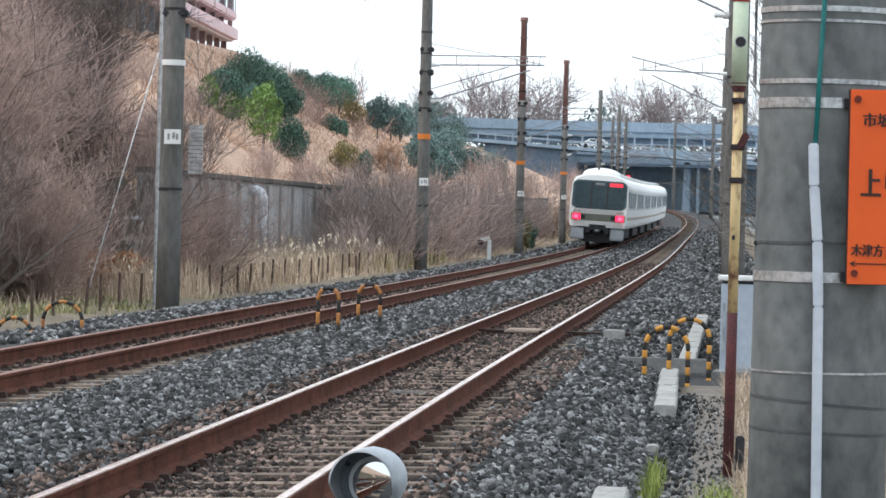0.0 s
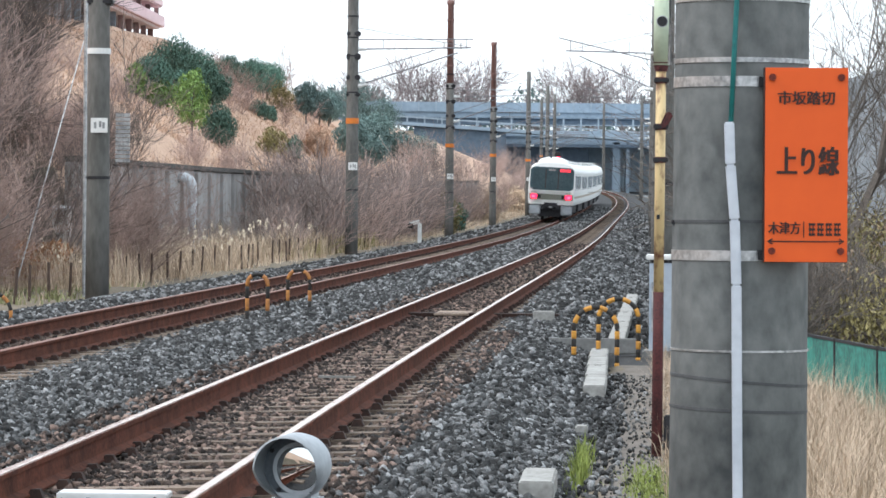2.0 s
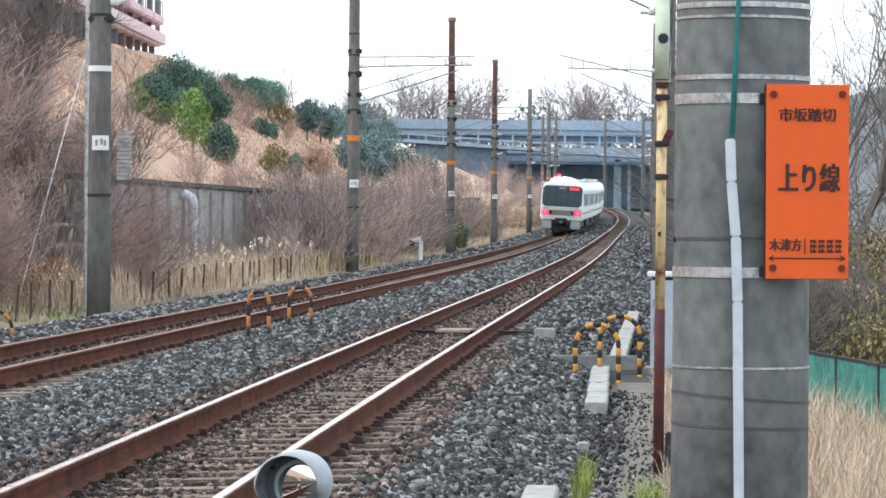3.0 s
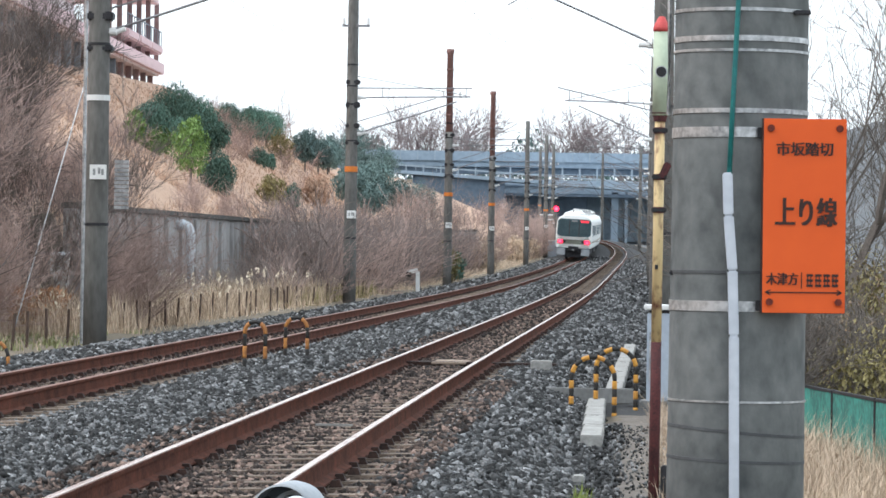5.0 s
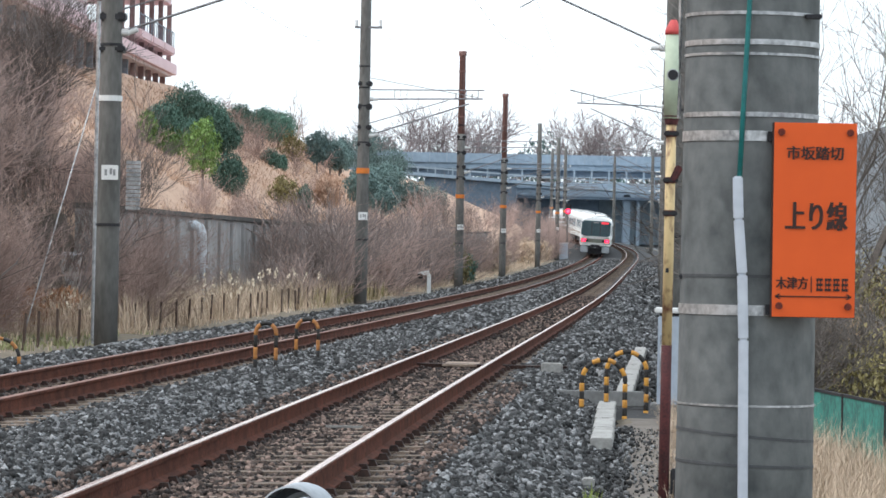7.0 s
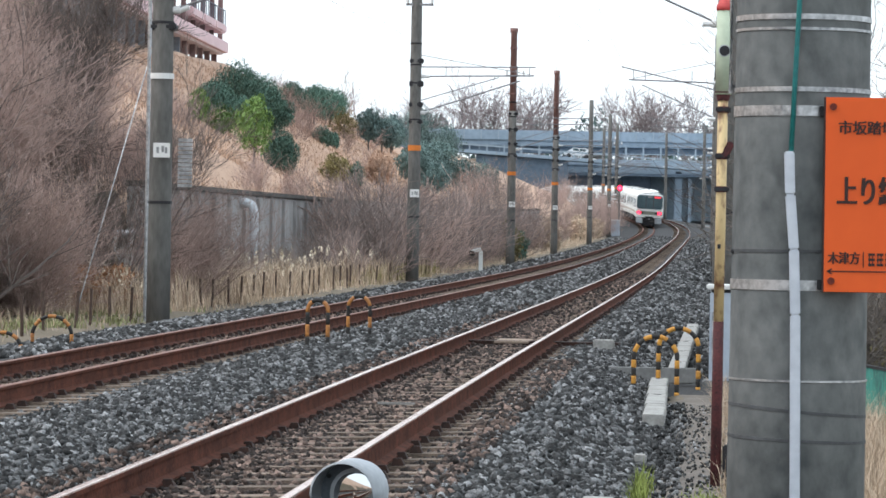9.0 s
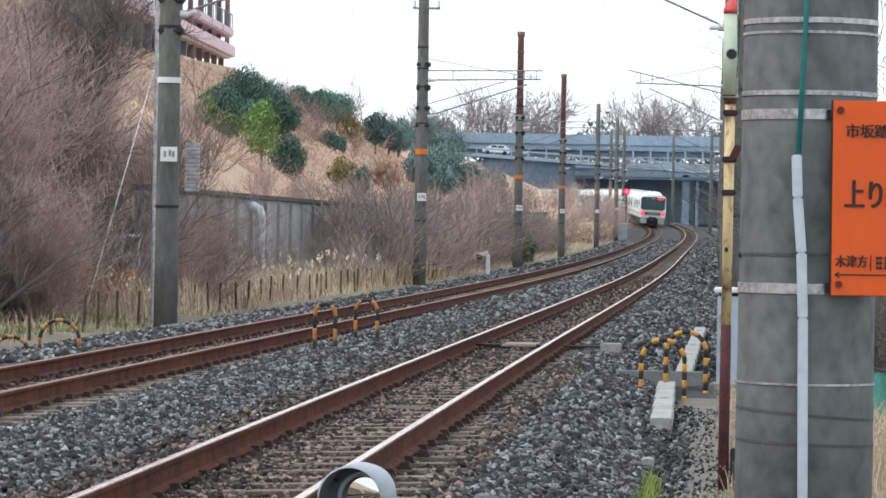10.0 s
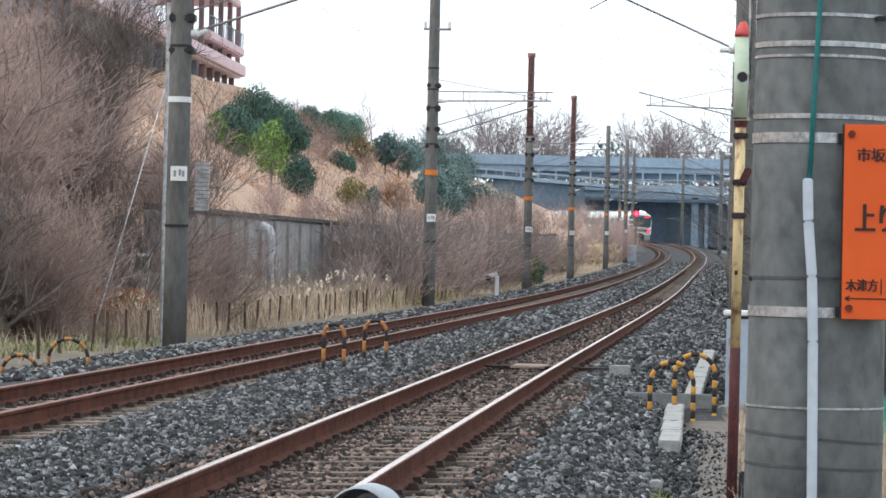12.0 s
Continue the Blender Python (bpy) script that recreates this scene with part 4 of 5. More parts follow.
    # reddish shrubs among the evergreens
    for s, n, k in ((161.4, -17.0, 0.95), (163.5, -16.8, 0.8), (182.8, -18.8, 0.95), (177.7, -19.6, 1.0), (172, -19.2, 0.9), (178, -20.8, 0.7), (184, -20.4, 0.7), (190, -21.4, 0.8), (220, -21.8, 0.9), (230, -22.0, 0.8), (170, -19.8, 0.7), (166, -18.2, 0.9), (168, -16.8, 0.8), (174, -18.4, 1.0), (173, -14.8, 0.8), (180, -16.5, 0.9), (192, -19.0, 1.1), (200, -17.0, 1.0)):
        place(mid[int(k * 10) % 3], s, n, k)


build_bare_shrubs()


def build_thicket_trees():
    """The many-stemmed tree behind the first pole, and the leaf bank beside it."""
    THIN[0] = 0.0042
    t = bare_plant("bare_tree", shrub_mesh(611, 4.7, 7, 4, 0.18, 0.045, 0.45), "trunk_dark", "tall many-stemmed leafless tree behind the first pole", "tree", "bare trees in the thicket")
    t.children[1].data.materials.clear()
    t.children[1].data.materials.append(M["twig_mauve"])
    t.matrix_basis = at_land(71.5, -9.75) @ pose(0, 0, 0, 0, -8, 0) @ Matrix.Diagonal((0.8, 0.8, 0.95, 1))
    for s, n, k, lean in ((63.0, -10.9, 0.5, -4), (75.0, -12.6, 0.8, -3), (73.0, -11.6, 0.95, -4)):
        c = copy_thing(t, at_land(s, n) @ pose(0, 0, 0, 0, lean, 150 * k))
        c.scale = (k, k, k)
    THIN[0] = 0.0055
    rng = random.Random(17)
    vs, fs = [], []
    for k in range(26):
        q = on(68.5 + rng.uniform(-1.4, 1.4), -9.75 + rng.uniform(-0.75, 0.75), 0.25 + rng.uniform(-0.3, 0.3))
        leaf_clump(rng, vs, fs, q, Vector((0.34, 0.5, 0.2)), 150, 0.05)
    stuff("leaf_bank", (vs, fs), "dead_leaves", "bank of rust-brown dead leaves below the thicket", "leaves")


M["twig_mauve"] = material("mauve_twigs", (0.40, 0.335, 0.325), (0.27, 0.22, 0.215), 0.6, 0.9, vary=0.3)


def blades(rng, count, area, hmin, hmax, wide, tilt=0.35):
    """Single bent grass blades; area gives a random (s, n)."""
    vs, fs = [], []
    for k in range(count):
        s, n = area(rng)
        p = on(s, n)
        p.z = land(s, n) - 0.03
        h = rng.uniform(hmin, hmax)
        t = rng.uniform(0, 6.283)
        d = Vector((math.cos(t), math.sin(t), 0))
        w = Vector((-d.y, d.x, 0)) * wide
        lean = rng.uniform(0.05, tilt) * h
        a, b = p + d * (lean * 0.3) + Vector((0, 0, h * 0.55)), p + d * lean + Vector((0, 0, h))
        i = len(vs)
        vs += [p - w, p + w, a + w * 0.7, a - w * 0.7, b]
        fs += [(i, i + 1, i + 2, i + 3), (i + 3, i + 2, i + 4)]
    return vs, fs


def stuff(name, data, mat, label, category):
    return tagged(part(name, data, mat), label, category, kind="stuff")


def build_grass():
    rng = random.Random(5)
    clump = [(rng.uniform(66, 128), rng.uniform(-10.2, -7.9)) for k in range(120)]
    def reeds(r):
        s, n = r.choice(clump)
        return s + r.gauss(0, 0.5), n + r.gauss(0, 0.16)
    stuff("dry_reeds", blades(rng, 9000, reeds, 0.15, 1.05, 0.010, 0.9), "straw", "tall pale dry reeds along the fence", "grass")
    pv, pf = [], []
    for k in range(150):
        s, n = reeds(rng)
        p = on(s, n)
        p.z = land(s, n) + rng.uniform(0.45, 1.1)
        leaf_clump(rng, pv, pf, p, Vector((0.05, 0.05, 0.13)), 9, 0.05)
    stuff("reed_plumes", (pv, pf), "plume", "pale feathery reed plumes", "grass")
    stuff("slope_grass", blades(rng, 46000, lambda r: (r.uniform(84, 230), -11.5 - 12.5 * r.random()), 0.06, 0.24, 0.016, 1.6), "hill_straw", "dry pinkish tan grass on the slope", "grass")
    stuff("verge_grass", blades(rng, 9000, lambda r: (r.uniform(66, 330), r.uniform(-9.5, -7.5)), 0.08, 0.42, 0.010, 1.1), "straw", "low dry grass on the verge", "grass")
    tufts = [(rng.uniform(52, 70), rng.uniform(-10.4, -7.7)) for k in range(34)]
    def weed_tufts(r):
        s, n = r.choice(tufts)
        return s + r.gauss(0, 0.7), n + r.gauss(0, 0.22)
    stuff("brown_weeds", blades(rng, 800, lambda r: (r.uniform(50, 72), r.uniform(-10.6, -7.6)), 0.08, 0.42, 0.007, 0.9), "straw", "dry brown weeds below the thicket", "grass")
    stuff("olive_weeds", blades(rng, 2600, lambda r: (r.gauss(118, 7), r.uniform(-9.4, -7.7)), 0.2, 0.75, 0.012, 0.8), "olive", "yellow-green weeds among the reeds", "grass")
    stuff("green_weeds", blades(rng, 1900, weed_tufts, 0.04, 0.20, 0.016, 1.2), "weed", "green weeds below the thicket", "grass")
    def right_tufts(r):
        s = r.uniform(14, 37)
        return s, r.uniform(3.55, 5.8) if r.random() < 0.8 else r.uniform(2.68, 3.5)
    stuff("tall_dry_grass", blades(rng, 4200, lambda r: (r.uniform(20, 34), r.uniform(3.5, 5.4)), 0.25, 0.55, 0.003, 1.1), "straw", "tall tangled dry grass in front of the fence", "grass")
    stuff("dry_grass", blades(rng, 30000, right_tufts, 0.06, 0.32, 0.003, 1.2), "straw", "dry tan grass beside the sign pole", "grass")
    stuff("grass_patch", blades(rng, 3000, lambda r: (r.gauss(20.5, 0.9), r.gauss(2.62, 0.09)), 0.02, 0.075, 0.005, 0.9), "grass_green", "small patch of green grass beside the path", "grass")
    stuff("grass_tuft", blades(rng, 420, lambda r: (r.gauss(21.8, 0.8), r.gauss(2.16, 0.035)), 0.06, 0.19, 0.006, 0.5), "grass_green", "green grass tuft along the cable trough", "grass")


build_grass()
build_thicket_trees()


# ---- far skyline ----
def build_far_trees():
    rng = random.Random(9)
    THIN[0] = 0.03
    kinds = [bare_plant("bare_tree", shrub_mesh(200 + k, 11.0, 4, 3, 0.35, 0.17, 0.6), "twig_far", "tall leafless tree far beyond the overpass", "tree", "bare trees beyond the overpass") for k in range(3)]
    spots = [(-14, 7.5), (-10, 9), (-6, 10), (-2, 10.5), (1, 11), (4, 11), (7, 10), (12, 5), (16, 6), (19.5, 9), (22.5, 11), (25.5, 11), (29, 9), (33, 8), (37, 7), (42, 7), (48, 8), (-20, 6)]
    first = set()
    for i, (x, h) in enumerate(spots):
        o = kinds[i % 3]
        k = h / 10.0
        m = pose(x * 1.07, 556 + rng.uniform(0, 14), 13.6, 0, 0, rng.uniform(0, 360))
        if o in first:
            o = copy_thing(o, m)
            o.scale = (k, k, k)
        else:
            first.add(o)
            o.matrix_basis = m @ Matrix.Diagonal((k, k, k, 1))
    THIN[0] = 0.012
    for i, (s, n, h) in enumerate(((236, -22.5, 2.4), (241, -22.7, 3.2), (247, -23.0, 2.0), (266, -22.6, 2.4), (280, -22.5, 3.0), (300, -22.0, 2.6))):
        o = bare_plant("bare_tree", shrub_mesh(300 + i, h * 1.2, 1, 2, 0.08, 0.05, 0.35), "twig_dark", "thin leafless tree on the crest of the slope", "tree", "bare trees on the crest")
        o.matrix_basis = at_land(s, n)
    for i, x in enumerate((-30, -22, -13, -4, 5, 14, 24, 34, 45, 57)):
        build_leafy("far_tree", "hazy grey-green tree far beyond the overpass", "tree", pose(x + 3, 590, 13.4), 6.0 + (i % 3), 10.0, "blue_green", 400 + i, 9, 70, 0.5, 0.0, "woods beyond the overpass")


build_far_trees()


# ---- right-hand side behind the sign pole ----
M["teal"] = material("teal_mesh", (0.055, 0.27, 0.22), (0.035, 0.12, 0.105), 0.5, 0.8, spread=0.4)
M["brown_leaf"] = material("withered_leaves", (0.24, 0.17, 0.10), (0.13, 0.09, 0.06), 0.4, 0.85, vary=0.4)


def build_right():
    f = thing("green_fence", "teal green mesh sheet fence with dark top rail", "fence", at=Matrix())
    a, b = Vector((3.40, 42.5, 0.17)), Vector((5.60, 16.5, 0.20))
    count = 13
    turn = Matrix.Rotation(math.atan2(a.x - b.x, b.y - a.y), 4, "Z")
    for k in range(count):
        p, q = a.lerp(b, k / count), a.lerp(b, (k + 1) / count)
        part("panel", box((0.015, (q - p).length, 0.72), Matrix.Translation((p + q) / 2 - Vector((0, 0, 0.37))) @ turn), "teal", f)
        part("top_rail", box((0.03, (q - p).length, 0.03), Matrix.Translation((p + q) / 2) @ turn), "dark", f)
        part("post", rod(p - Vector((0, 0, 1.0)), p + Vector((0, 0, 0.02)), 0.025), "dark", f)
    THIN[0] = 0.004
    rng = random.Random(31)
    tree = bare_plant("bare_tree", shrub_mesh(501, 6.4, 2, 4, 0.22, 0.10, 0.5), "bark", "leafless tree with dark forked limbs behind the fence", "tree", "bare trees behind the fence")
    tree.matrix_basis = at_land(46.0, 5.25)
    for s, n, k in ((50, 4.75, 0.85), (57, 7.6, 0.9)):
        c = copy_thing(tree, at_land(s, n, rng.uniform(0, 6)))
        c.scale = (k, k, k)
    for i, (s, n, h) in enumerate(((41, 4.95, 1.3), (44, 5.4, 1.8), (47, 5.0, 1.5), (50, 5.7, 2.0), (54, 5.6, 1.8), (58, 6.3, 2.3), (45.5, 6.1, 1.9), (62, 6.0, 2.2), (38.5, 5.3, 1.1))):
        build_leafy("olive_bush", "brown and yellow-green thicket behind the green fence", "bush", at_land(s, n), h, 2.0, "olive" if i % 3 else "brown_leaf", 520 + i, 13, 300, 0.032, 0.0, "bushes behind the fence")
    sh = bare_plant("bare_shrub", shrub_mesh(540, 1.5, 16, 3, 0.8, 0.009), "bark", "low leafless brown shrub by the fence", "shrub", "shrubs by the fence")
    sh.matrix_basis = at_land(43.0, 4.7)
    for s, n in ((41, 4.6), (42, 4.9), (45, 5.0), (48, 5.4), (40, 5.3), (52, 5.4), (50, 5.0), (55, 5.9), (43.5, 4.4), (38.5, 4.15), (47.5, 4.6), (49, 4.9)):
        copy_thing(sh, at_land(s, n, rng.uniform(0, 6)))


build_right()
# ---- sign pole ----
M["pole_concrete"] = material("pole_concrete", (0.235, 0.245, 0.24), (0.070, 0.077, 0.079), 0.40, 0.9, bump=0.25, fine=7, stretch=(1, 1, 0.75), spread=0.8, spec=0.2)
M["orange_sign"] = material("orange_sign", (0.80, 0.115, 0.012), (0.74, 0.10, 0.01), 0.3, 0.5, fine=5, spread=0.8)
M["sign_black"] = material("sign_lettering", (0.05, 0.02, 0.015), (0.035, 0.015, 0.012), 0.1, 0.6)
M["teal_cable"] = material("teal_cable", (0.02, 0.20, 0.19), (0.015, 0.14, 0.14), 0.1, 0.5)
M["conduit"] = material("grey_conduit", (0.62, 0.66, 0.72), (0.50, 0.54, 0.60), 0.3, 0.5)
M["bolt_rust"] = material("bolt_rust", (0.20, 0.035, 0.02), (0.09, 0.018, 0.012), 0.01, 0.8)
M["strap"] = material("steel_strap", (0.62, 0.63, 0.64), (0.24, 0.25, 0.26), 0.14, 0.35, 0.6, spread=0.5)
M["tie"] = material("cable_tie", (0.09, 0.095, 0.10), (0.06, 0.063, 0.067), 0.2, 0.7)


def lettering(text, size, place, parent, name="lettering"):
    cu = bpy.data.curves.new("words", "FONT")
    cu.body, cu.size, cu.extrude, cu.align_x, cu.align_y = text, size, 0.0008, "CENTER", "CENTER"
    cu.offset = size * 0.008
    tmp = new("words", cu)
    bpy.context.view_layer.update()
    me = bpy.data.meshes.new_from_object(tmp.evaluated_get(bpy.context.evaluated_depsgraph_get()))
    bpy.data.objects.remove(tmp)
    me.name = name
    me.materials.clear()
    me.materials.append(M["sign_black"])
    ob = new(name, me)
    ob.parent = parent
    ob.matrix_basis = place
    return ob


def build_sign_pole():
    p = thing("sign_pole", "stained grey concrete pole with steel straps and a conduit", "pole", "catenary poles", at=pose(0.928, 10.27, 0))
    part("shaft", pole_mesh(11, 0.209, 0.16, 64), "pole_concrete", p, smooth=True)
    r = lambda z: 0.2075 - z * 0.0043
    for z, w in ((2.205, 0.010), (2.12, 0.016), (2.085, 0.008), (1.908, 0.014), (1.845, 0.030), (1.335, 0.030), (1.055, 0.006), (2.33, 0.014), (2.6, 0.014)):
        part("strap", tube([(0, 0, z - w / 2), (0, 0, z + w / 2)], r(z) + 0.003, 48), "strap", p, "thin steel strap")
    for z, tilt in ((1.435, 0.4), (0.965, -4.5), (0.88, -2.0)):
        o = part("black_band", tube([(0, 0, -0.0045), (0, 0, 0.0045)], r(z) + 0.002, 48), "tie", p, "thin dark cable tie")
        o.matrix_basis = pose(0, 0, z, 0, -tilt, 0)
    part("cable", tube([(-0.018, -0.217, 3.2), (-0.022, -0.216, 2.5), (-0.031, -0.215, 2.2), (-0.041, -0.214, 1.95), (-0.050, -0.214, 1.70)], 0.0075, 8), "teal_cable", p, "teal green cable", True)
    prof = [(-0.055, 1.725), (-0.050, 1.60), (-0.036, 1.44), (-0.029, 1.25), (-0.019, 0.6), (-0.015, -0.15)]
    for (x0, z0), (x1, z1) in zip(prof, prof[1:]):
        a, b = Vector((x0, -0.219, z0)), Vector((x1, -0.219, z1))
        part("conduit", box((0.029, 0.022, (a - b).length), Matrix.Translation((a + b) / 2) @ Matrix.Rotation(math.atan2(x0 - x1, z0 - z1), 4, "Y"), 0.004), "conduit", p, "pale grey plastic conduit cover")
    part("buckle", box((0.05, 0.02, 0.014), pose(0.165, -0.14, 2.20), 0.003), "dark", p)
    for x in (-0.2, 0.21):
        part("tie_knot", box((0.014, 0.02, 0.014), pose(x, -0.03, 1.43), 0.003), "dark", p)
    # side cables on the far edges
    part("edge_cable", tube([(-0.212, 0.02, 3.0), (-0.214, 0.02, 2.2), (-0.213, 0.02, 1.9)], 0.007, 6), "strap", p)
    s = thing("crossing_sign", "orange rectangular crossing sign with black Japanese lettering, strapped to the pole", "sign", at=pose(1.096, 10.03, 1.601, 0, -0.25, 0))
    part("plate", box((0.242, 0.006, 0.566), pose(0, 0, 0), 0.0015), "orange_sign", s)
    part("rim", box((0.004, 0.03, 0.566), pose(-0.121, 0.013, 0)), "sign_black", s)
    part("rim", box((0.242, 0.03, 0.004), pose(0, 0.013, -0.281)), "sign_black", s)
    for x in (-0.1, 0.1):
        part("rail", box((0.024, 0.03, 0.54), pose(x, 0.02, 0)), "strap", s)
    for z in (0.243, -0.262):
        part("bracket", box((0.26, 0.02, 0.03), pose(-0.005, 0.035, z), 0.002), "dark", s)
        for x in (-0.099, 0.101):
            part("bolt", rod((x, 0, z + 0.012), (x, -0.012, z + 0.012), 0.0105, n=12), "bolt_rust", s, "rusty bolt")
    up = lambda x, z: pose(x, -0.0055, z, 90, 0, 0)
    # each word twice, a hair apart, for its heavy strokes
    for k, d in enumerate((-0.0010, 0.0010)):
        lettering("市坂踏切", 0.042, up(d, 0.192) @ pose(0, 0, k * 0.0003), s)
        lettering("上り線", 0.066, up(0.005 + d * 2.2, 0.005) @ pose(0, 0, k * 0.0003) @ Matrix.Diagonal((0.92, 1.35, 1, 1)), s)
        lettering("木津方", 0.033, up(-0.062 + d, -0.186) @ pose(0, 0, k * 0.0003) @ Matrix.Diagonal((0.95, 1.15, 1, 1)), s)
    for k in range(4):
        x = 0.018 + k * 0.0245
        for z in (-0.172, -0.187, -0.202):
            part("worn_bar", box((0.019, 0.0016, 0.007), pose(x, -0.0045, z)), "sign_black", s)
    for k in range(4):
        for dx in (-0.006, 0.003):
            part("worn_bar", box((0.003, 0.0016, 0.034), pose(0.018 + k * 0.0245 + dx, -0.0043, -0.187)), "sign_black", s)
    part("divider", box((0.003, 0.0016, 0.046), pose(-0.006, -0.0045, -0.187)), "sign_black", s)
    part("line", box((0.222, 0.0016, 0.0035), pose(0, -0.0045, -0.222)), "sign_black", s)
    for side in (-1, 1):
        for a in (28, -28):
            part("arrow_barb", box((0.016, 0.0016, 0.0035), pose(side * 0.1035, -0.0049, -0.222 + (0.0035 if a * side > 0 else -0.0035), 0, a, 0)), "sign_black", s)


build_sign_pole()


# ---- post, cabinet, guards and troughs on the right ----
M["cream"] = material("cream_paint", (0.66, 0.50, 0.26), (0.16, 0.06, 0.04), 0.22, 0.6, fine=5, stretch=(1, 1, 0.5), spread=0.25, bias=0.07)
M["mint"] = material("pale_green_paint", (0.55, 0.63, 0.48), (0.45, 0.52, 0.39), 0.4, 0.6, fine=8)
M["red_cap"] = material("red_cap", (0.66, 0.10, 0.09), (0.5, 0.07, 0.07), 0.1, 0.6)
M["rust"] = material("deep_rust", (0.12, 0.035, 0.035), (0.05, 0.02, 0.022), 0.12, 0.85, bump=0.4)
M["cabinet"] = material("cabinet_paint", (0.47, 0.53, 0.60), (0.40, 0.45, 0.52), 0.5, 0.5)
M["yellow"] = material("guard_yellow", (0.66, 0.33, 0.05), (0.42, 0.19, 0.04), 0.15, 0.55, fine=6)
M["worn_yellow"] = material("worn_yellow", (0.55, 0.24, 0.06), (0.26, 0.11, 0.05), 0.1, 0.7, fine=4)
M["black"] = material("guard_black", (0.03, 0.028, 0.026), (0.02, 0.018, 0.016), 0.1, 0.6)
M["trough"] = material("trough_concrete", (0.38, 0.375, 0.355), (0.24, 0.235, 0.22), 0.3, 0.9, bump=0.3)
M["beam"] = material("beam_concrete", (0.24, 0.24, 0.235), (0.16, 0.16, 0.155), 0.4, 0.9, bump=0.3)


def build_post():
    p = thing("marker_post", "cream painted steel post with rusty foot and pale green capped head", "post", at=pose(1.532, 23.0, 0, 0, 0.1, 0))
    part("lower_shaft", tube([(0, 0, -0.3), (0, 0, 0.55), (0, 0, 0.92)], [0.036, 0.036, 0.035], 16), "rust", p, "deeply rusted foot", True)
    part("shaft", tube([(0, 0, 0.92), (0, 0, 2.42)], 0.034, 16), "cream", p, smooth=True)
    part("head", tube([(0, 0, 2.43), (0, 0, 2.99)], 0.052, 18), "mint", p, "pale green sleeve", True)
    part("cap", tube([(0, 0, 2.99), (0, 0, 3.02), (0, 0, 3.09)], [0.056, 0.056, 0.02], 18), "red_cap", p, "faded red cap", True)
    part("head_foot", tube([(0, 0, 2.39), (0, 0, 2.45)], [0.04, 0.054], 18), "rust", p)
    part("eye", rod((0, -0.045, 2.72), (0, -0.058, 2.72), 0.034, n=16), "dark", p, "round dark hole")
    part("eye_rim", rod((0, -0.045, 2.72), (0, -0.054, 2.72), 0.040, n=16), "strap", p)
    for z in (2.33, 2.02, 1.80):
        c = part("clamp", tube([(0, 0, z - 0.02), (0, 0, z + 0.02)], 0.042, 14), "rust", p)
        part("bolt", box((0.10, 0.03, 0.03), pose(0.0, -0.03, z), 0.005), "dark", c)
    part("bracket", box((0.05, 0.04, 0.12), pose(0.035, -0.03, 2.06, 0, 25, 0), 0.01), "rust", p)
    part("small_box", box((0.02, 0.02, 0.03), pose(-0.01, -0.04, 1.42)), "dark", p)
    part("foot_box", box((0.06, 0.08, 0.24), pose(0.075, 0.0, -0.02), 0.01), "dark", p)


build_post()


def build_cabinet():
    c = thing("equipment_cabinet", "pale blue-grey metal cabinet with white overhanging lid", "cabinet", at=facing(38.6, 0, 0) @ pose(2.92, 0, 0))
    body = part("body", box((0.58, 0.5, 0.98), pose(0, 0, 0.38), 0.012), "cabinet", c)
    part("door", box((0.50, 0.012, 0.86), pose(0.02, -0.255, 0.36), 0.004), "cabinet", body)
    part("hinge", rod((-0.255, -0.262, 0.12), (-0.255, -0.262, 0.66), 0.008), "strap", body)
    # dark slab stands in for the shade under the overhanging lid
    part("shade_gap", box((0.54, 0.46, 0.05), pose(0, 0, 0.885)), "dark", c)
    part("lid", box((0.66, 0.58, 0.055), pose(0, 0, 0.935), 0.012), "white", c, "white lid")
    part("plinth", box((0.72, 0.62, 0.14), pose(0, 0, -0.17), 0.015), "beam", c, "concrete plinth")


build_cabinet()


def build_hoop(name_at, width, height, stripes, radius, group, label, paint="yellow"):
    """A striped arch guard; each painted band is a piece."""
    h = thing("arch_guard", label, "guard", group, at=name_at)
    half = width / 2
    leg = height - half
    length = 2 * leg + math.pi * half
    def at(u):
        if u < leg:
            return Vector((-half, 0, u))
        if u > leg + math.pi * half:
            return Vector((half, 0, length - u))
        a = math.pi - (u - leg) / half
        return Vector((half * math.cos(a), 0, leg + half * math.sin(a)))
    for k in range(stripes):
        a, b = length * k / stripes, length * (k + 1) / stripes
        part("band", tube([at(a + (b - a) * i / 4) for i in range(5)], radius, 10), paint if k % 2 == 0 else "black", h, "", True)


def build_guards():
    near = "black and yellow striped tubular arch guard beside the cabinet"
    g1, g2 = "arch guards by the cabinet", "arch guards along the far track"
    build_hoop(pose(1.745, 36.0, -0.22, 0, 0, -4), 0.45, 0.665, 19, 0.026, g1, near)
    build_hoop(pose(2.055, 37.3, -0.22, 0, 0, -4), 0.43, 0.72, 19, 0.026, g1, near)
    far = "worn yellow and black arch guard in the ballast"
    build_hoop(pose(-2.11, 42.5, -0.12, 0, 0, -12), 0.26, 0.75, 11, 0.026, g2, far, "worn_yellow")
    build_hoop(pose(-1.783, 47.3, -0.12, 0, 0, -12), 0.31, 0.72, 11, 0.026, g2, far, "worn_yellow")
    build_hoop(pose(-5.45, 43.0, -0.17, 0, 0, -6), 0.50, 0.53, 13, 0.024, g2, far, "worn_yellow")
    build_hoop(pose(-5.80, 41.2, -0.17, 0, 0, -6), 0.44, 0.37, 13, 0.024, g2, far, "worn_yellow")


build_guards()


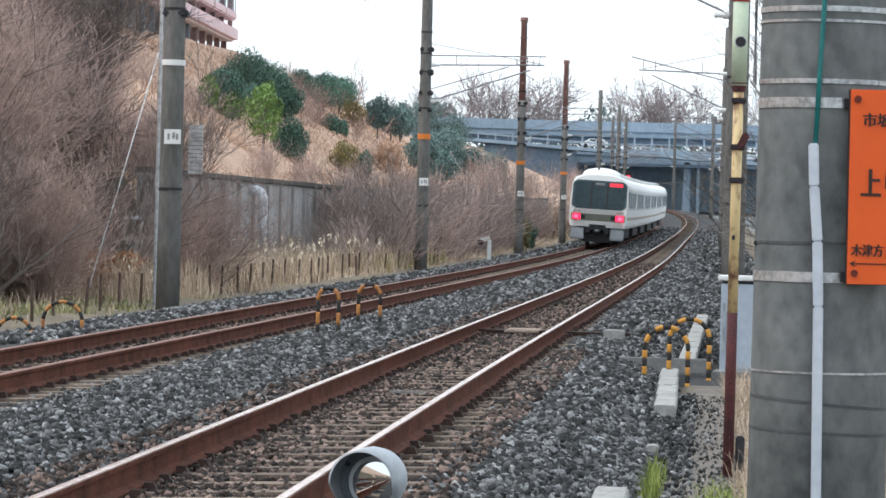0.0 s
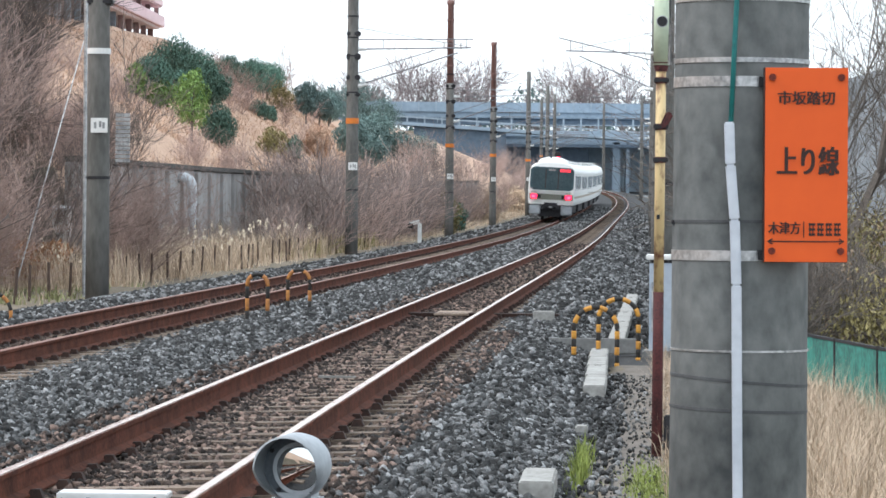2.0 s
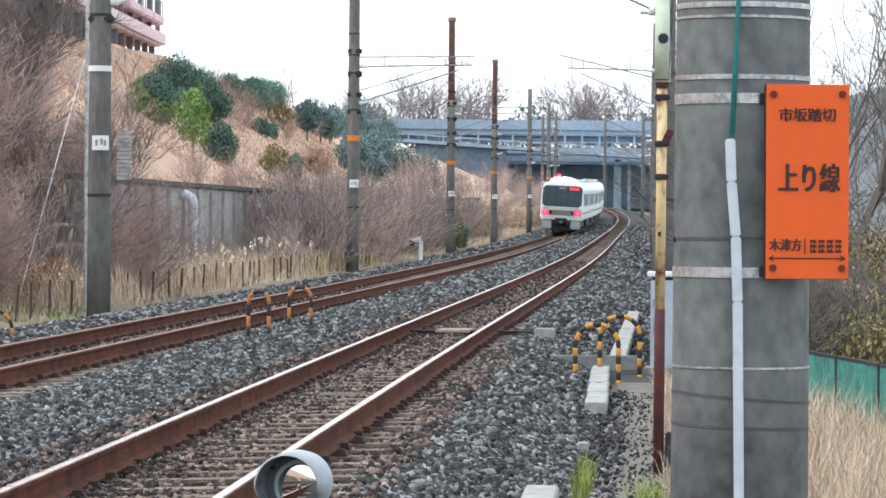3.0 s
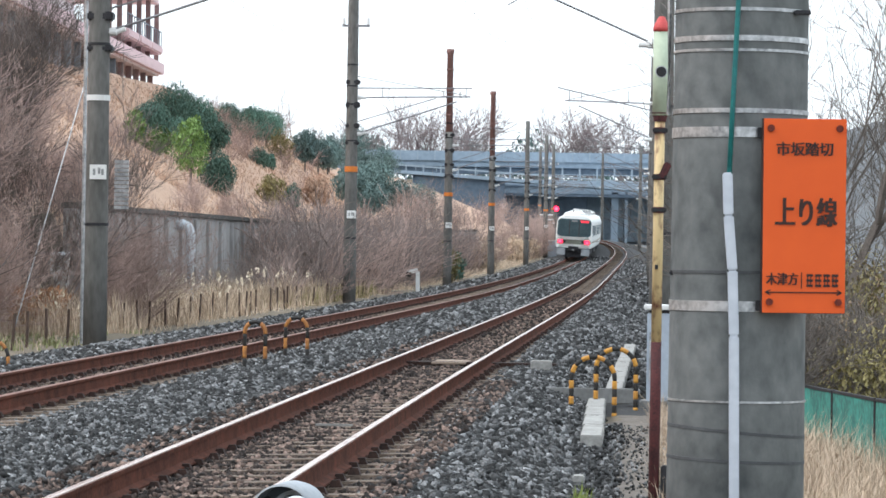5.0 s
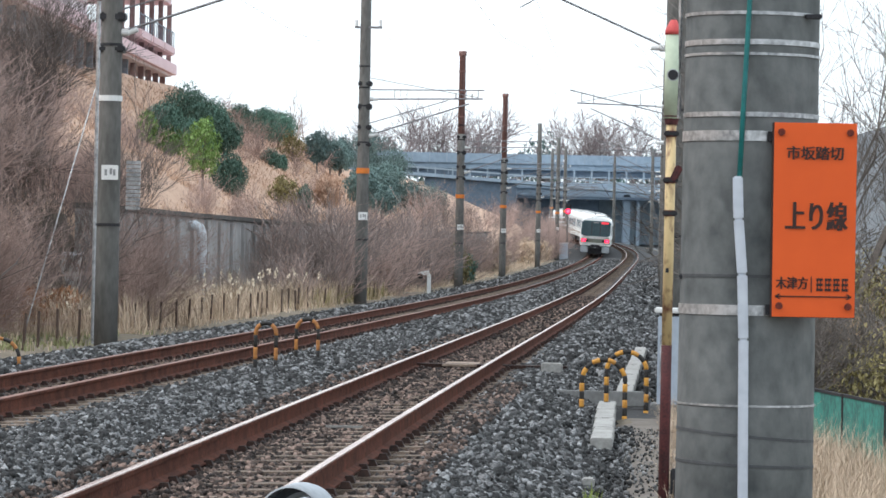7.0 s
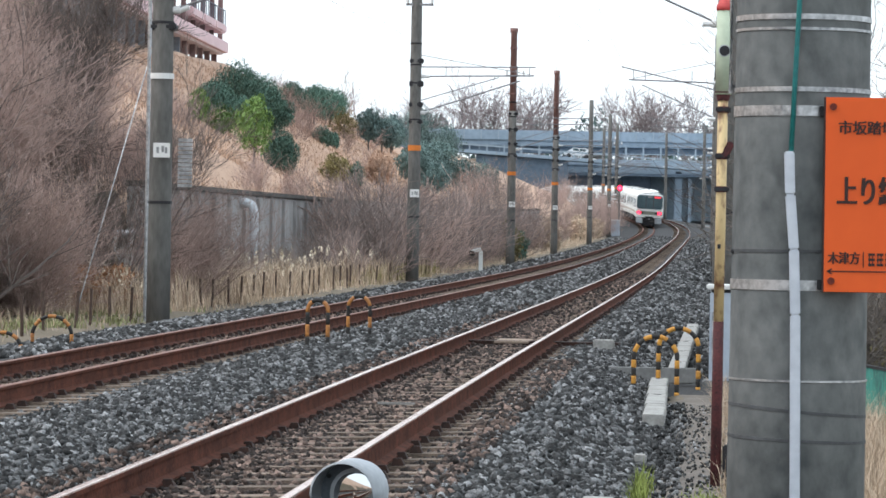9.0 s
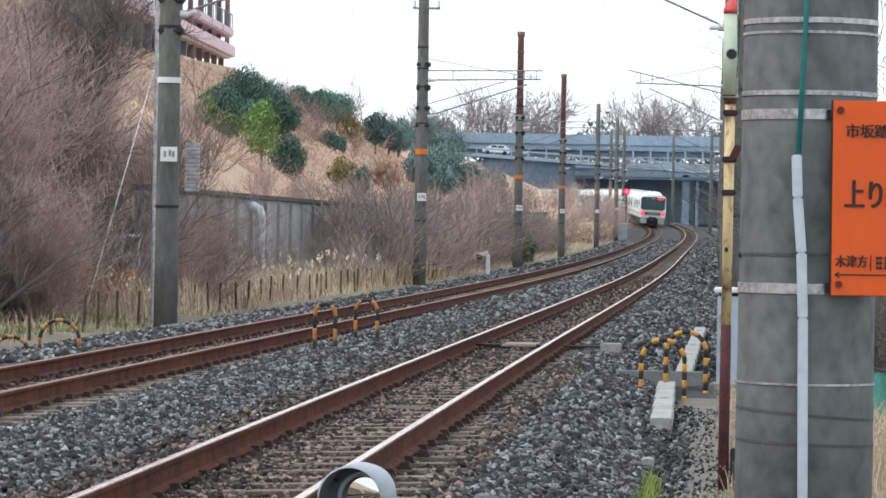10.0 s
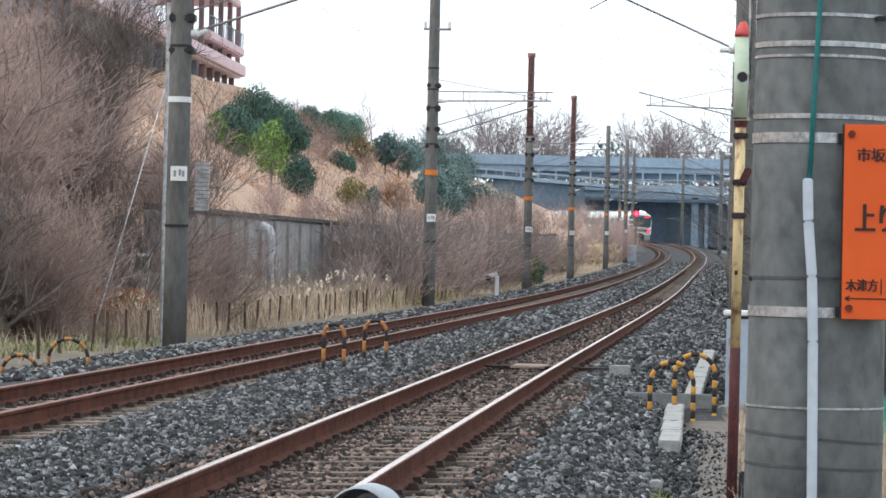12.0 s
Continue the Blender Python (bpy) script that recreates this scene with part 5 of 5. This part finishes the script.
def build_troughs():
    t = thing("cable_trough", "pale concrete cable trough lids half buried in ballast", "cable trough", at=Matrix())
    def lid(s, n, length, z=-0.115, w=0.19):
        o = part("lid", box((w, length - 0.012, 0.12), facing(s, n, z), 0.01), "trough", t)
        if int(s) % 4 == 0:
            part("slot", box((0.07, 0.02, 0.01), facing(s + length * 0.4, n, z + 0.058), 0.0), "dark", o)
    for s in (30.9, 32.9, 34.9, 36.8):
        lid(s, 2.10 + (36.8 - s) * 0.008, 2.0)
    for s in (40.0, 42, 44, 46, 48, 50, 52, 54, 56, 58):
        lid(s, 2.27 + (s - 40) * 0.004, 2.0, -0.05)
    lid(19.3, 1.97, 1.0, -0.07)
    lid(25.2, 2.12, 0.22, -0.165, 0.09)
    b = thing("concrete_beam", "grey concrete beam lying across the path", "beam", at=facing(38.4, 0, 0))
    part("beam", box((1.15, 0.16, 0.17), pose(1.95, 0, -0.055), 0.012), "beam", b)
    s = thing("concrete_block", "small pale concrete block at the edge of the ballast", "block", at=facing(44.6, 1.28, 0.075))
    part("block", box((0.27, 0.35, 0.13), Matrix(), 0.015), "trough", s)
    w = thing("duct_cover", "steel duct crossing under the near rails, darkened as recess shade", "duct", at=facing(46.0, 0, 0))
    # shade of the recess under the rails is put into the duct's dark colour
    part("duct", box((2.9, 0.34, 0.12), pose(0, 0, 0.0), 0.01), "clip", w)
    part("cover", box((0.46, 1.3, 0.03), pose(0.02, 0.35, 0.045), 0.008), "plank", w, "tan board cover")
    k = thing("white_sleeper_mark", "white painted board lying between the near rails", "board", at=facing(17.1, -0.12, 0))
    part("board", box((0.55, 0.2, 0.035), pose(0.05, 0, 0.03), 0.006), "white", k)
    k = thing("white_strip", "thin white strip across a sleeper", "strip", at=facing(29.3, 0, 0))
    part("strip", box((0.32, 0.02, 0.02), pose(-0.02, 0, 0.022, 0, 0, 3), 0.003), "trough", k)


M["plank"] = material("tan_board", (0.33, 0.26, 0.20), (0.24, 0.18, 0.14), 0.3, 0.85, bump=0.3)
build_troughs()


# ---- obstacle sensor by the near rail ----
M["sensor"] = material("sensor_grey", (0.42, 0.45, 0.48), (0.34, 0.37, 0.40), 0.2, 0.5)
M["sensor_in"] = material("sensor_inside", (0.12, 0.14, 0.16), (0.08, 0.095, 0.11), 0.1, 0.6)
M["mirror"] = material("lens_mirror", (0.75, 0.76, 0.76), (0.72, 0.73, 0.73), 0.3, 0.04, 1.0)


def build_sensor():
    s = thing("obstacle_sensor", "grey hooded obstacle sensor with round mirror lens on a post", "sensor", at=pose(-0.459, 12.0, 0.561, 2, 0, -14))
    n, r = 40, 0.117
    vs, fs = [], []
    # hood: open towards the viewer, cut back at the bottom, with wall thickness
    for rr, front in ((r, 0.0), (r - 0.006, 0.002)):
        for ring in (0, 1):
            for k in range(n):
                a = 2 * math.pi * k / n
                cut = 0.09 * max(0.0, -math.sin(a)) ** 1.0 + front
                y = 0.04 if ring == 0 else -0.12 + cut
                vs.append((rr * math.cos(a), y, rr * math.sin(a)))
    for k in range(n):
        j = (k + 1) % n
        fs.append((k, j, n + j, n + k))
        fs.append((2 * n + k, 2 * n + j, 3 * n + j, 3 * n + k))
        fs.append((n + k, n + j, 3 * n + j, 3 * n + k))
    hood = part("hood", (vs, fs), "sensor", s, "grey metal hood", True)
    part("face_ring", tube([(0, 0.0, 0), (0, 0.045, 0)], r - 0.004, 40), "sensor_in", s, "dark inner ring")
    part("lens_rim", rod((0.018, -0.016, -0.004), (0.018, 0.0, -0.004), 0.092, n=36), "sensor", s)
    lv, lf = [], []
    rings, seg, curve = 8, 36, 0.30
    for i in range(rings + 1):
        q = 0.085 * (i + 0.02) / rings
        y = -0.014 - (math.sqrt(curve ** 2 - q ** 2) - math.sqrt(curve ** 2 - 0.085 ** 2))
        for k in range(seg):
            a = 2 * math.pi * k / seg
            lv.append((0.018 + q * math.cos(a), y, -0.004 + q * math.sin(a)))
    for i in range(rings):
        for k in range(seg):
            j = (k + 1) % seg
            lf.append((i * seg + k, i * seg + j, (i + 1) * seg + j, (i + 1) * seg + k))
    lf.append(tuple(range(seg)))
    part("lens", (lv, lf), "mirror", s, "round mirror-like lens", True)
    for a in (35, 145, 235, 305):
        x, z = 0.098 * math.cos(radians(a)), 0.098 * math.sin(radians(a))
        part("screw", rod((x, -0.008, z), (x, 0.0, z), 0.008, n=10), "dark", s)
    part("rear_case", rod((0, 0.05, 0), (0, 0.10, 0), r - 0.01, n=32), "sensor", s)
    part("neck", box((0.17, 0.14, 0.16), pose(0.0, 0.03, -0.17), 0.02), "sensor", s)
    part("post", rod((0, 0.03, -0.95), (0, 0.03, -0.2), 0.05, n=16), "sensor", s)


build_sensor()


# ---- small things on the far side ----
M["signal_off"] = material("signal_black", (0.02, 0.02, 0.022), (0.015, 0.015, 0.016), 0.2, 0.7)


def build_far_fittings():
    d = thing("dwarf_marker", "small white trackside post with a jointed head", "post", at=facing(134.5, -6.45, 0.0))
    part("post", box((0.15, 0.15, 0.95), pose(0.1, 0, 0.22), 0.02), "white", d)
    part("arm", box((0.42, 0.14, 0.16), pose(-0.1, -0.02, 0.72, 0, -12, 0), 0.02), "white", d)
    part("head", box((0.24, 0.2, 0.19), pose(-0.24, -0.14, 0.60, 0, 8, 0), 0.04), "black", d, "black lens housing")
    s = thing("track_signal", "trackside colour light signal showing red on a grey post", "signal", at=facing(330.5, -6.25, 0.0))
    part("post", rod((0, 0, -0.3), (0, 0, 4.1), 0.10, n=12), "concrete_far", s)
    head = part("head", box((0.55, 0.3, 1.0), pose(0.05, 0, 4.55), 0.08), "signal_off", s, "black signal head")
    part("red_light", rod((0.05, -0.15, 4.35), (0.05, -0.22, 4.35), 0.26, n=20), "red_lamp", head, "lit red light")
    part("red_core", rod((0.05, -0.21, 4.33), (0.05, -0.25, 4.33), 0.14, n=16), "red_core", head)
    part("platform", box((1.3, 0.3, 0.12), pose(-0.9, 0, 3.75), 0.02), "white", s)
    part("bracket", box((0.9, 0.2, 0.10), pose(-0.7, 0, 3.3), 0.02), "white", s)
    c = thing("signal_cabinet", "pale grey equipment cabinet beside the signal", "cabinet", at=facing(322.0, -6.35, 0.0))
    part("body", box((0.8, 0.6, 1.5), pose(0, 0, 0.6), 0.03), "cabinet", c)
    part("lid", box((0.86, 0.66, 0.08), pose(0, 0, 1.38), 0.02), "white", c)
    rng = random.Random(3)
    f = None
    k = 0
    s_at = 52.0
    while s_at < 128:
        m = at_land(s_at, -7.75 - rng.uniform(0, 0.2), 0) @ pose(0, 0, 0, rng.uniform(-4, 4), rng.uniform(-4, 4), 0)
        if f is None:
            f = tagged(part("fence_post", rod((0, 0, -0.2), (0, 0, 0.62), 0.028, 0.024, 8), "fence_post"), "thin dark weathered fence post at the verge", "post", "fence posts along the verge")
            f.matrix_basis = m
        else:
            copy_thing(f, m)
        s_at += 2.0 + rng.uniform(-0.5, 0.5)
    # stay wire and a ladder-like frame by the first pole
    w = thing("stay_wire", "thin pale stay wire slanting to the ground", "wire", at=Matrix())
    part("wire", tube([on(62.5, -8.95, -0.2), on(65.5, -7.25, 8.0)], 0.011, 6), "strap", w)
    l = thing("cable_riser", "pale grey ribbed riser panel beside the first pole", "panel", at=facing(62.4, -7.22, 0))
    for k in range(12):
        part("rung", box((0.26, 0.05, 0.06), pose(0.27, 0, 2.25 + k * 0.075), 0.005), "strap", l)
    part("riser", rod((-0.42, 0, -0.3), (-0.42, 0, 6.0), 0.035, n=8), "strap", l)
    h = thing("shed", "small white shed half hidden by the thicket", "shed", at=facing(77.5, -10.75, 0.55))
    part("wall", box((0.55, 0.5, 0.75), pose(0, 0, 0.38), 0.02), "white", h)
    part("roof", box((0.68, 0.62, 0.06), pose(0, 0, 0.79, 6, 0, 0), 0.01), "pipe", h)


M["fence_post"] = material("fence_wood", (0.10, 0.065, 0.05), (0.06, 0.04, 0.033), 0.2, 0.9, bump=0.3)
build_far_fittings()


# ---- loose ballast ----
STONE = np.array([(-1, -1, -1), (1, -1, -1), (1, 1, -1), (-1, 1, -1), (-1, -1, 1), (1, -1, 1), (1, 1, 1), (-1, 1, 1)], float)
STONE_F = [(0, 3, 2), (0, 2, 1), (4, 5, 6), (4, 6, 7), (0, 1, 5), (0, 5, 4), (1, 2, 6), (1, 6, 5), (2, 3, 7), (2, 7, 6), (3, 0, 4), (3, 4, 7)]


def build_stones(name, label, mat, spots, seed):
    """Broken stones: each a jittered, turned block resting at its spot (place, half size)."""
    rng = np.random.default_rng(seed)
    k = len(spots)
    c = np.array([(*p, r) for p, r in spots])
    v = np.repeat(STONE[None], k, 0)
    v = v * rng.uniform(0.45, 1.0, (k, 8, 3)) * rng.uniform(0.6, 1.25, (k, 1, 3))
    q = rng.normal(size=(k, 4))
    q /= np.linalg.norm(q, axis=1, keepdims=True)
    w, x, y, z = q.T
    R = np.stack([np.stack([1 - 2 * (y * y + z * z), 2 * (x * y - z * w), 2 * (x * z + y * w)], -1), np.stack([2 * (x * y + z * w), 1 - 2 * (x * x + z * z), 2 * (y * z - x * w)], -1), np.stack([2 * (x * z - y * w), 2 * (y * z + x * w), 1 - 2 * (x * x + y * y)], -1)], 1)
    v = np.einsum("kij,knj->kni", R, v) * c[:, None, 3:4] + c[:, None, :3]
    f = (np.array(STONE_F)[None] + 8 * np.arange(k)[:, None, None]).reshape(-1)
    me = bpy.data.meshes.new(name)
    me.vertices.add(8 * k)
    me.vertices.foreach_set("co", v.reshape(-1))
    me.loops.add(len(f))
    me.loops.foreach_set("vertex_index", f.astype(np.int32))
    me.polygons.add(len(f) // 3)
    me.polygons.foreach_set("loop_start", np.arange(0, len(f), 3, dtype=np.int32))
    me.update(calc_edges=True)
    me.materials.append(M[mat])
    return tagged(new(name, me), label, "ballast", kind="stuff")


def scatter(rng, s0, s1, n0, n1, per, lo, hi, lift=0.0, top=None, between=False):
    out = []
    for k in range(int((s1 - s0) * (n1 - n0) * per)):
        s, n = rng.uniform(s0, s1), rng.uniform(n0, n1)
        if between and abs((s + 6.0 + 0.305) % 0.61 - 0.305) < 0.10 and rng.random() < 0.35:
            continue
        r = rng.uniform(lo, hi)
        z = (top(n) if top else bed_height(n)) + lift + rng.uniform(-0.2, 0.9) * r
        out.append((on(s, n, z), r))
    return out


def build_ballast():
    rng = random.Random(12)
    grey = []
    # between the tracks
    grey += scatter(rng, 16, 36, -2.75, -0.75, 640, 0.013, 0.030)
    grey += scatter(rng, 36, 62, -2.75, -0.75, 250, 0.016, 0.035)
    grey += scatter(rng, 62, 110, -2.75, -0.75, 50, 0.03, 0.055)
    grey += scatter(rng, 110, 200, -2.75, -0.75, 18, 0.035, 0.06)
    # right shoulder
    grey += scatter(rng, 13, 27, 0.75, 2.15, 760, 0.012, 0.030)
    grey += scatter(rng, 27, 46, 0.75, 2.2, 360, 0.015, 0.034)
    grey += scatter(rng, 46, 90, 0.75, 2.2, 60, 0.03, 0.05)
    grey += scatter(rng, 40, 120, 2.2, 4.3, 34, 0.028, 0.05, 0.0, lambda n: -0.17)
    grey += scatter(rng, 90, 170, 0.75, 2.2, 24, 0.035, 0.06)
    grey += scatter(rng, 120, 310, 0.75, 4.2, 7, 0.05, 0.085, 0.0, lambda n: -0.04 if n < 2 else -0.17)
    grey += scatter(rng, 200, 310, -2.75, -0.75, 8, 0.05, 0.085)
    grey += scatter(rng, 140, 300, -6.8, -4.4, 7, 0.05, 0.085)
    # beyond the far track
    grey += scatter(rng, 38, 80, -7.0, -4.4, 75, 0.028, 0.05)
    grey += scatter(rng, 80, 140, -6.8, -4.4, 20, 0.032, 0.055)
    build_stones("ballast_stones", "loose grey crushed ballast stones", "stone", grey, 1)
    rusty = []
    rusty += scatter(rng, 12, 34, -0.50, 0.50, 760, 0.009, 0.025, 0.026, between=True)
    rusty += scatter(rng, 34, 60, -0.50, 0.50, 260, 0.014, 0.030, 0.028, between=True)
    rusty += scatter(rng, 60, 130, -0.50, 0.50, 30, 0.025, 0.045, 0.02, between=True)
    rusty += scatter(rng, 12, 40, 0.62, 1.15, 380, 0.012, 0.027, 0.024, between=True)
    rusty += scatter(rng, 14, 40, -1.15, -0.62, 300, 0.013, 0.029, 0.02, between=True)
    rusty += scatter(rng, 40, 70, -1.15, -0.62, 90, 0.02, 0.036, 0.02, between=True)
    rusty += scatter(rng, 30, 80, -4.05, -3.05, 75, 0.018, 0.034, 0.01, between=True)
    build_stones("rust_stained_stones", "rust-stained brown stones among the sleepers", "rust_stone", rusty, 2)
    path = scatter(rng, 14, 34, 2.2, 3.3, 120, 0.005, 0.014, 0.0, lambda n: -0.165)
    path += scatter(rng, 16, 34, 2.12, 2.42, 150, 0.008, 0.024, 0.0, lambda n: -0.165)
    build_stones("path_gravel", "scattered gravel on the trodden path", "stone", path, 3)


build_ballast()


# ---- what moves ----
def car_pose(s):
    a, b = on(s - 6.9, -TRACK_GAP, 0.17), on(s + 6.9, -TRACK_GAP, 0.17)
    d = b - a
    m = Matrix.Translation((a + b) / 2) @ Matrix.Rotation(-math.atan2(d.x, d.y), 4, "Z")
    tilt = math.atan2(d.z, math.hypot(d.x, d.y))
    lean = math.atan2(cant(s), 1.13)
    return m @ Matrix.Rotation(tilt, 4, "X") @ Matrix.Rotation(-lean, 4, "Y") @ Matrix.Translation((0, 0, cant(s) / 2))


def tail_at(t):
    return 175.0 + 21.5 * t


def road_pose(x):
    return Matrix.Translation((x, 505.5, 13.85 - (x + 1.5) * 0.0593)) @ pose(0, 0, 0, 0, -3.39, 180)


def motions():
    for k, car in enumerate(CARS):
        walk(car, [(t / 2, car_pose(tail_at(t / 2) + 9.75 + 20.0 * k)) for t in range(25)])

    for van, t0, x0 in ((VANS[0], 1.5, -5.9), (VANS[1], 10.5, -7.1)):
        walk(van, [(t / 2, road_pose(min(max(x0 - 13.0 * (t / 2 - t0), -42.0), 36.0))) for t in range(25)])


motions()
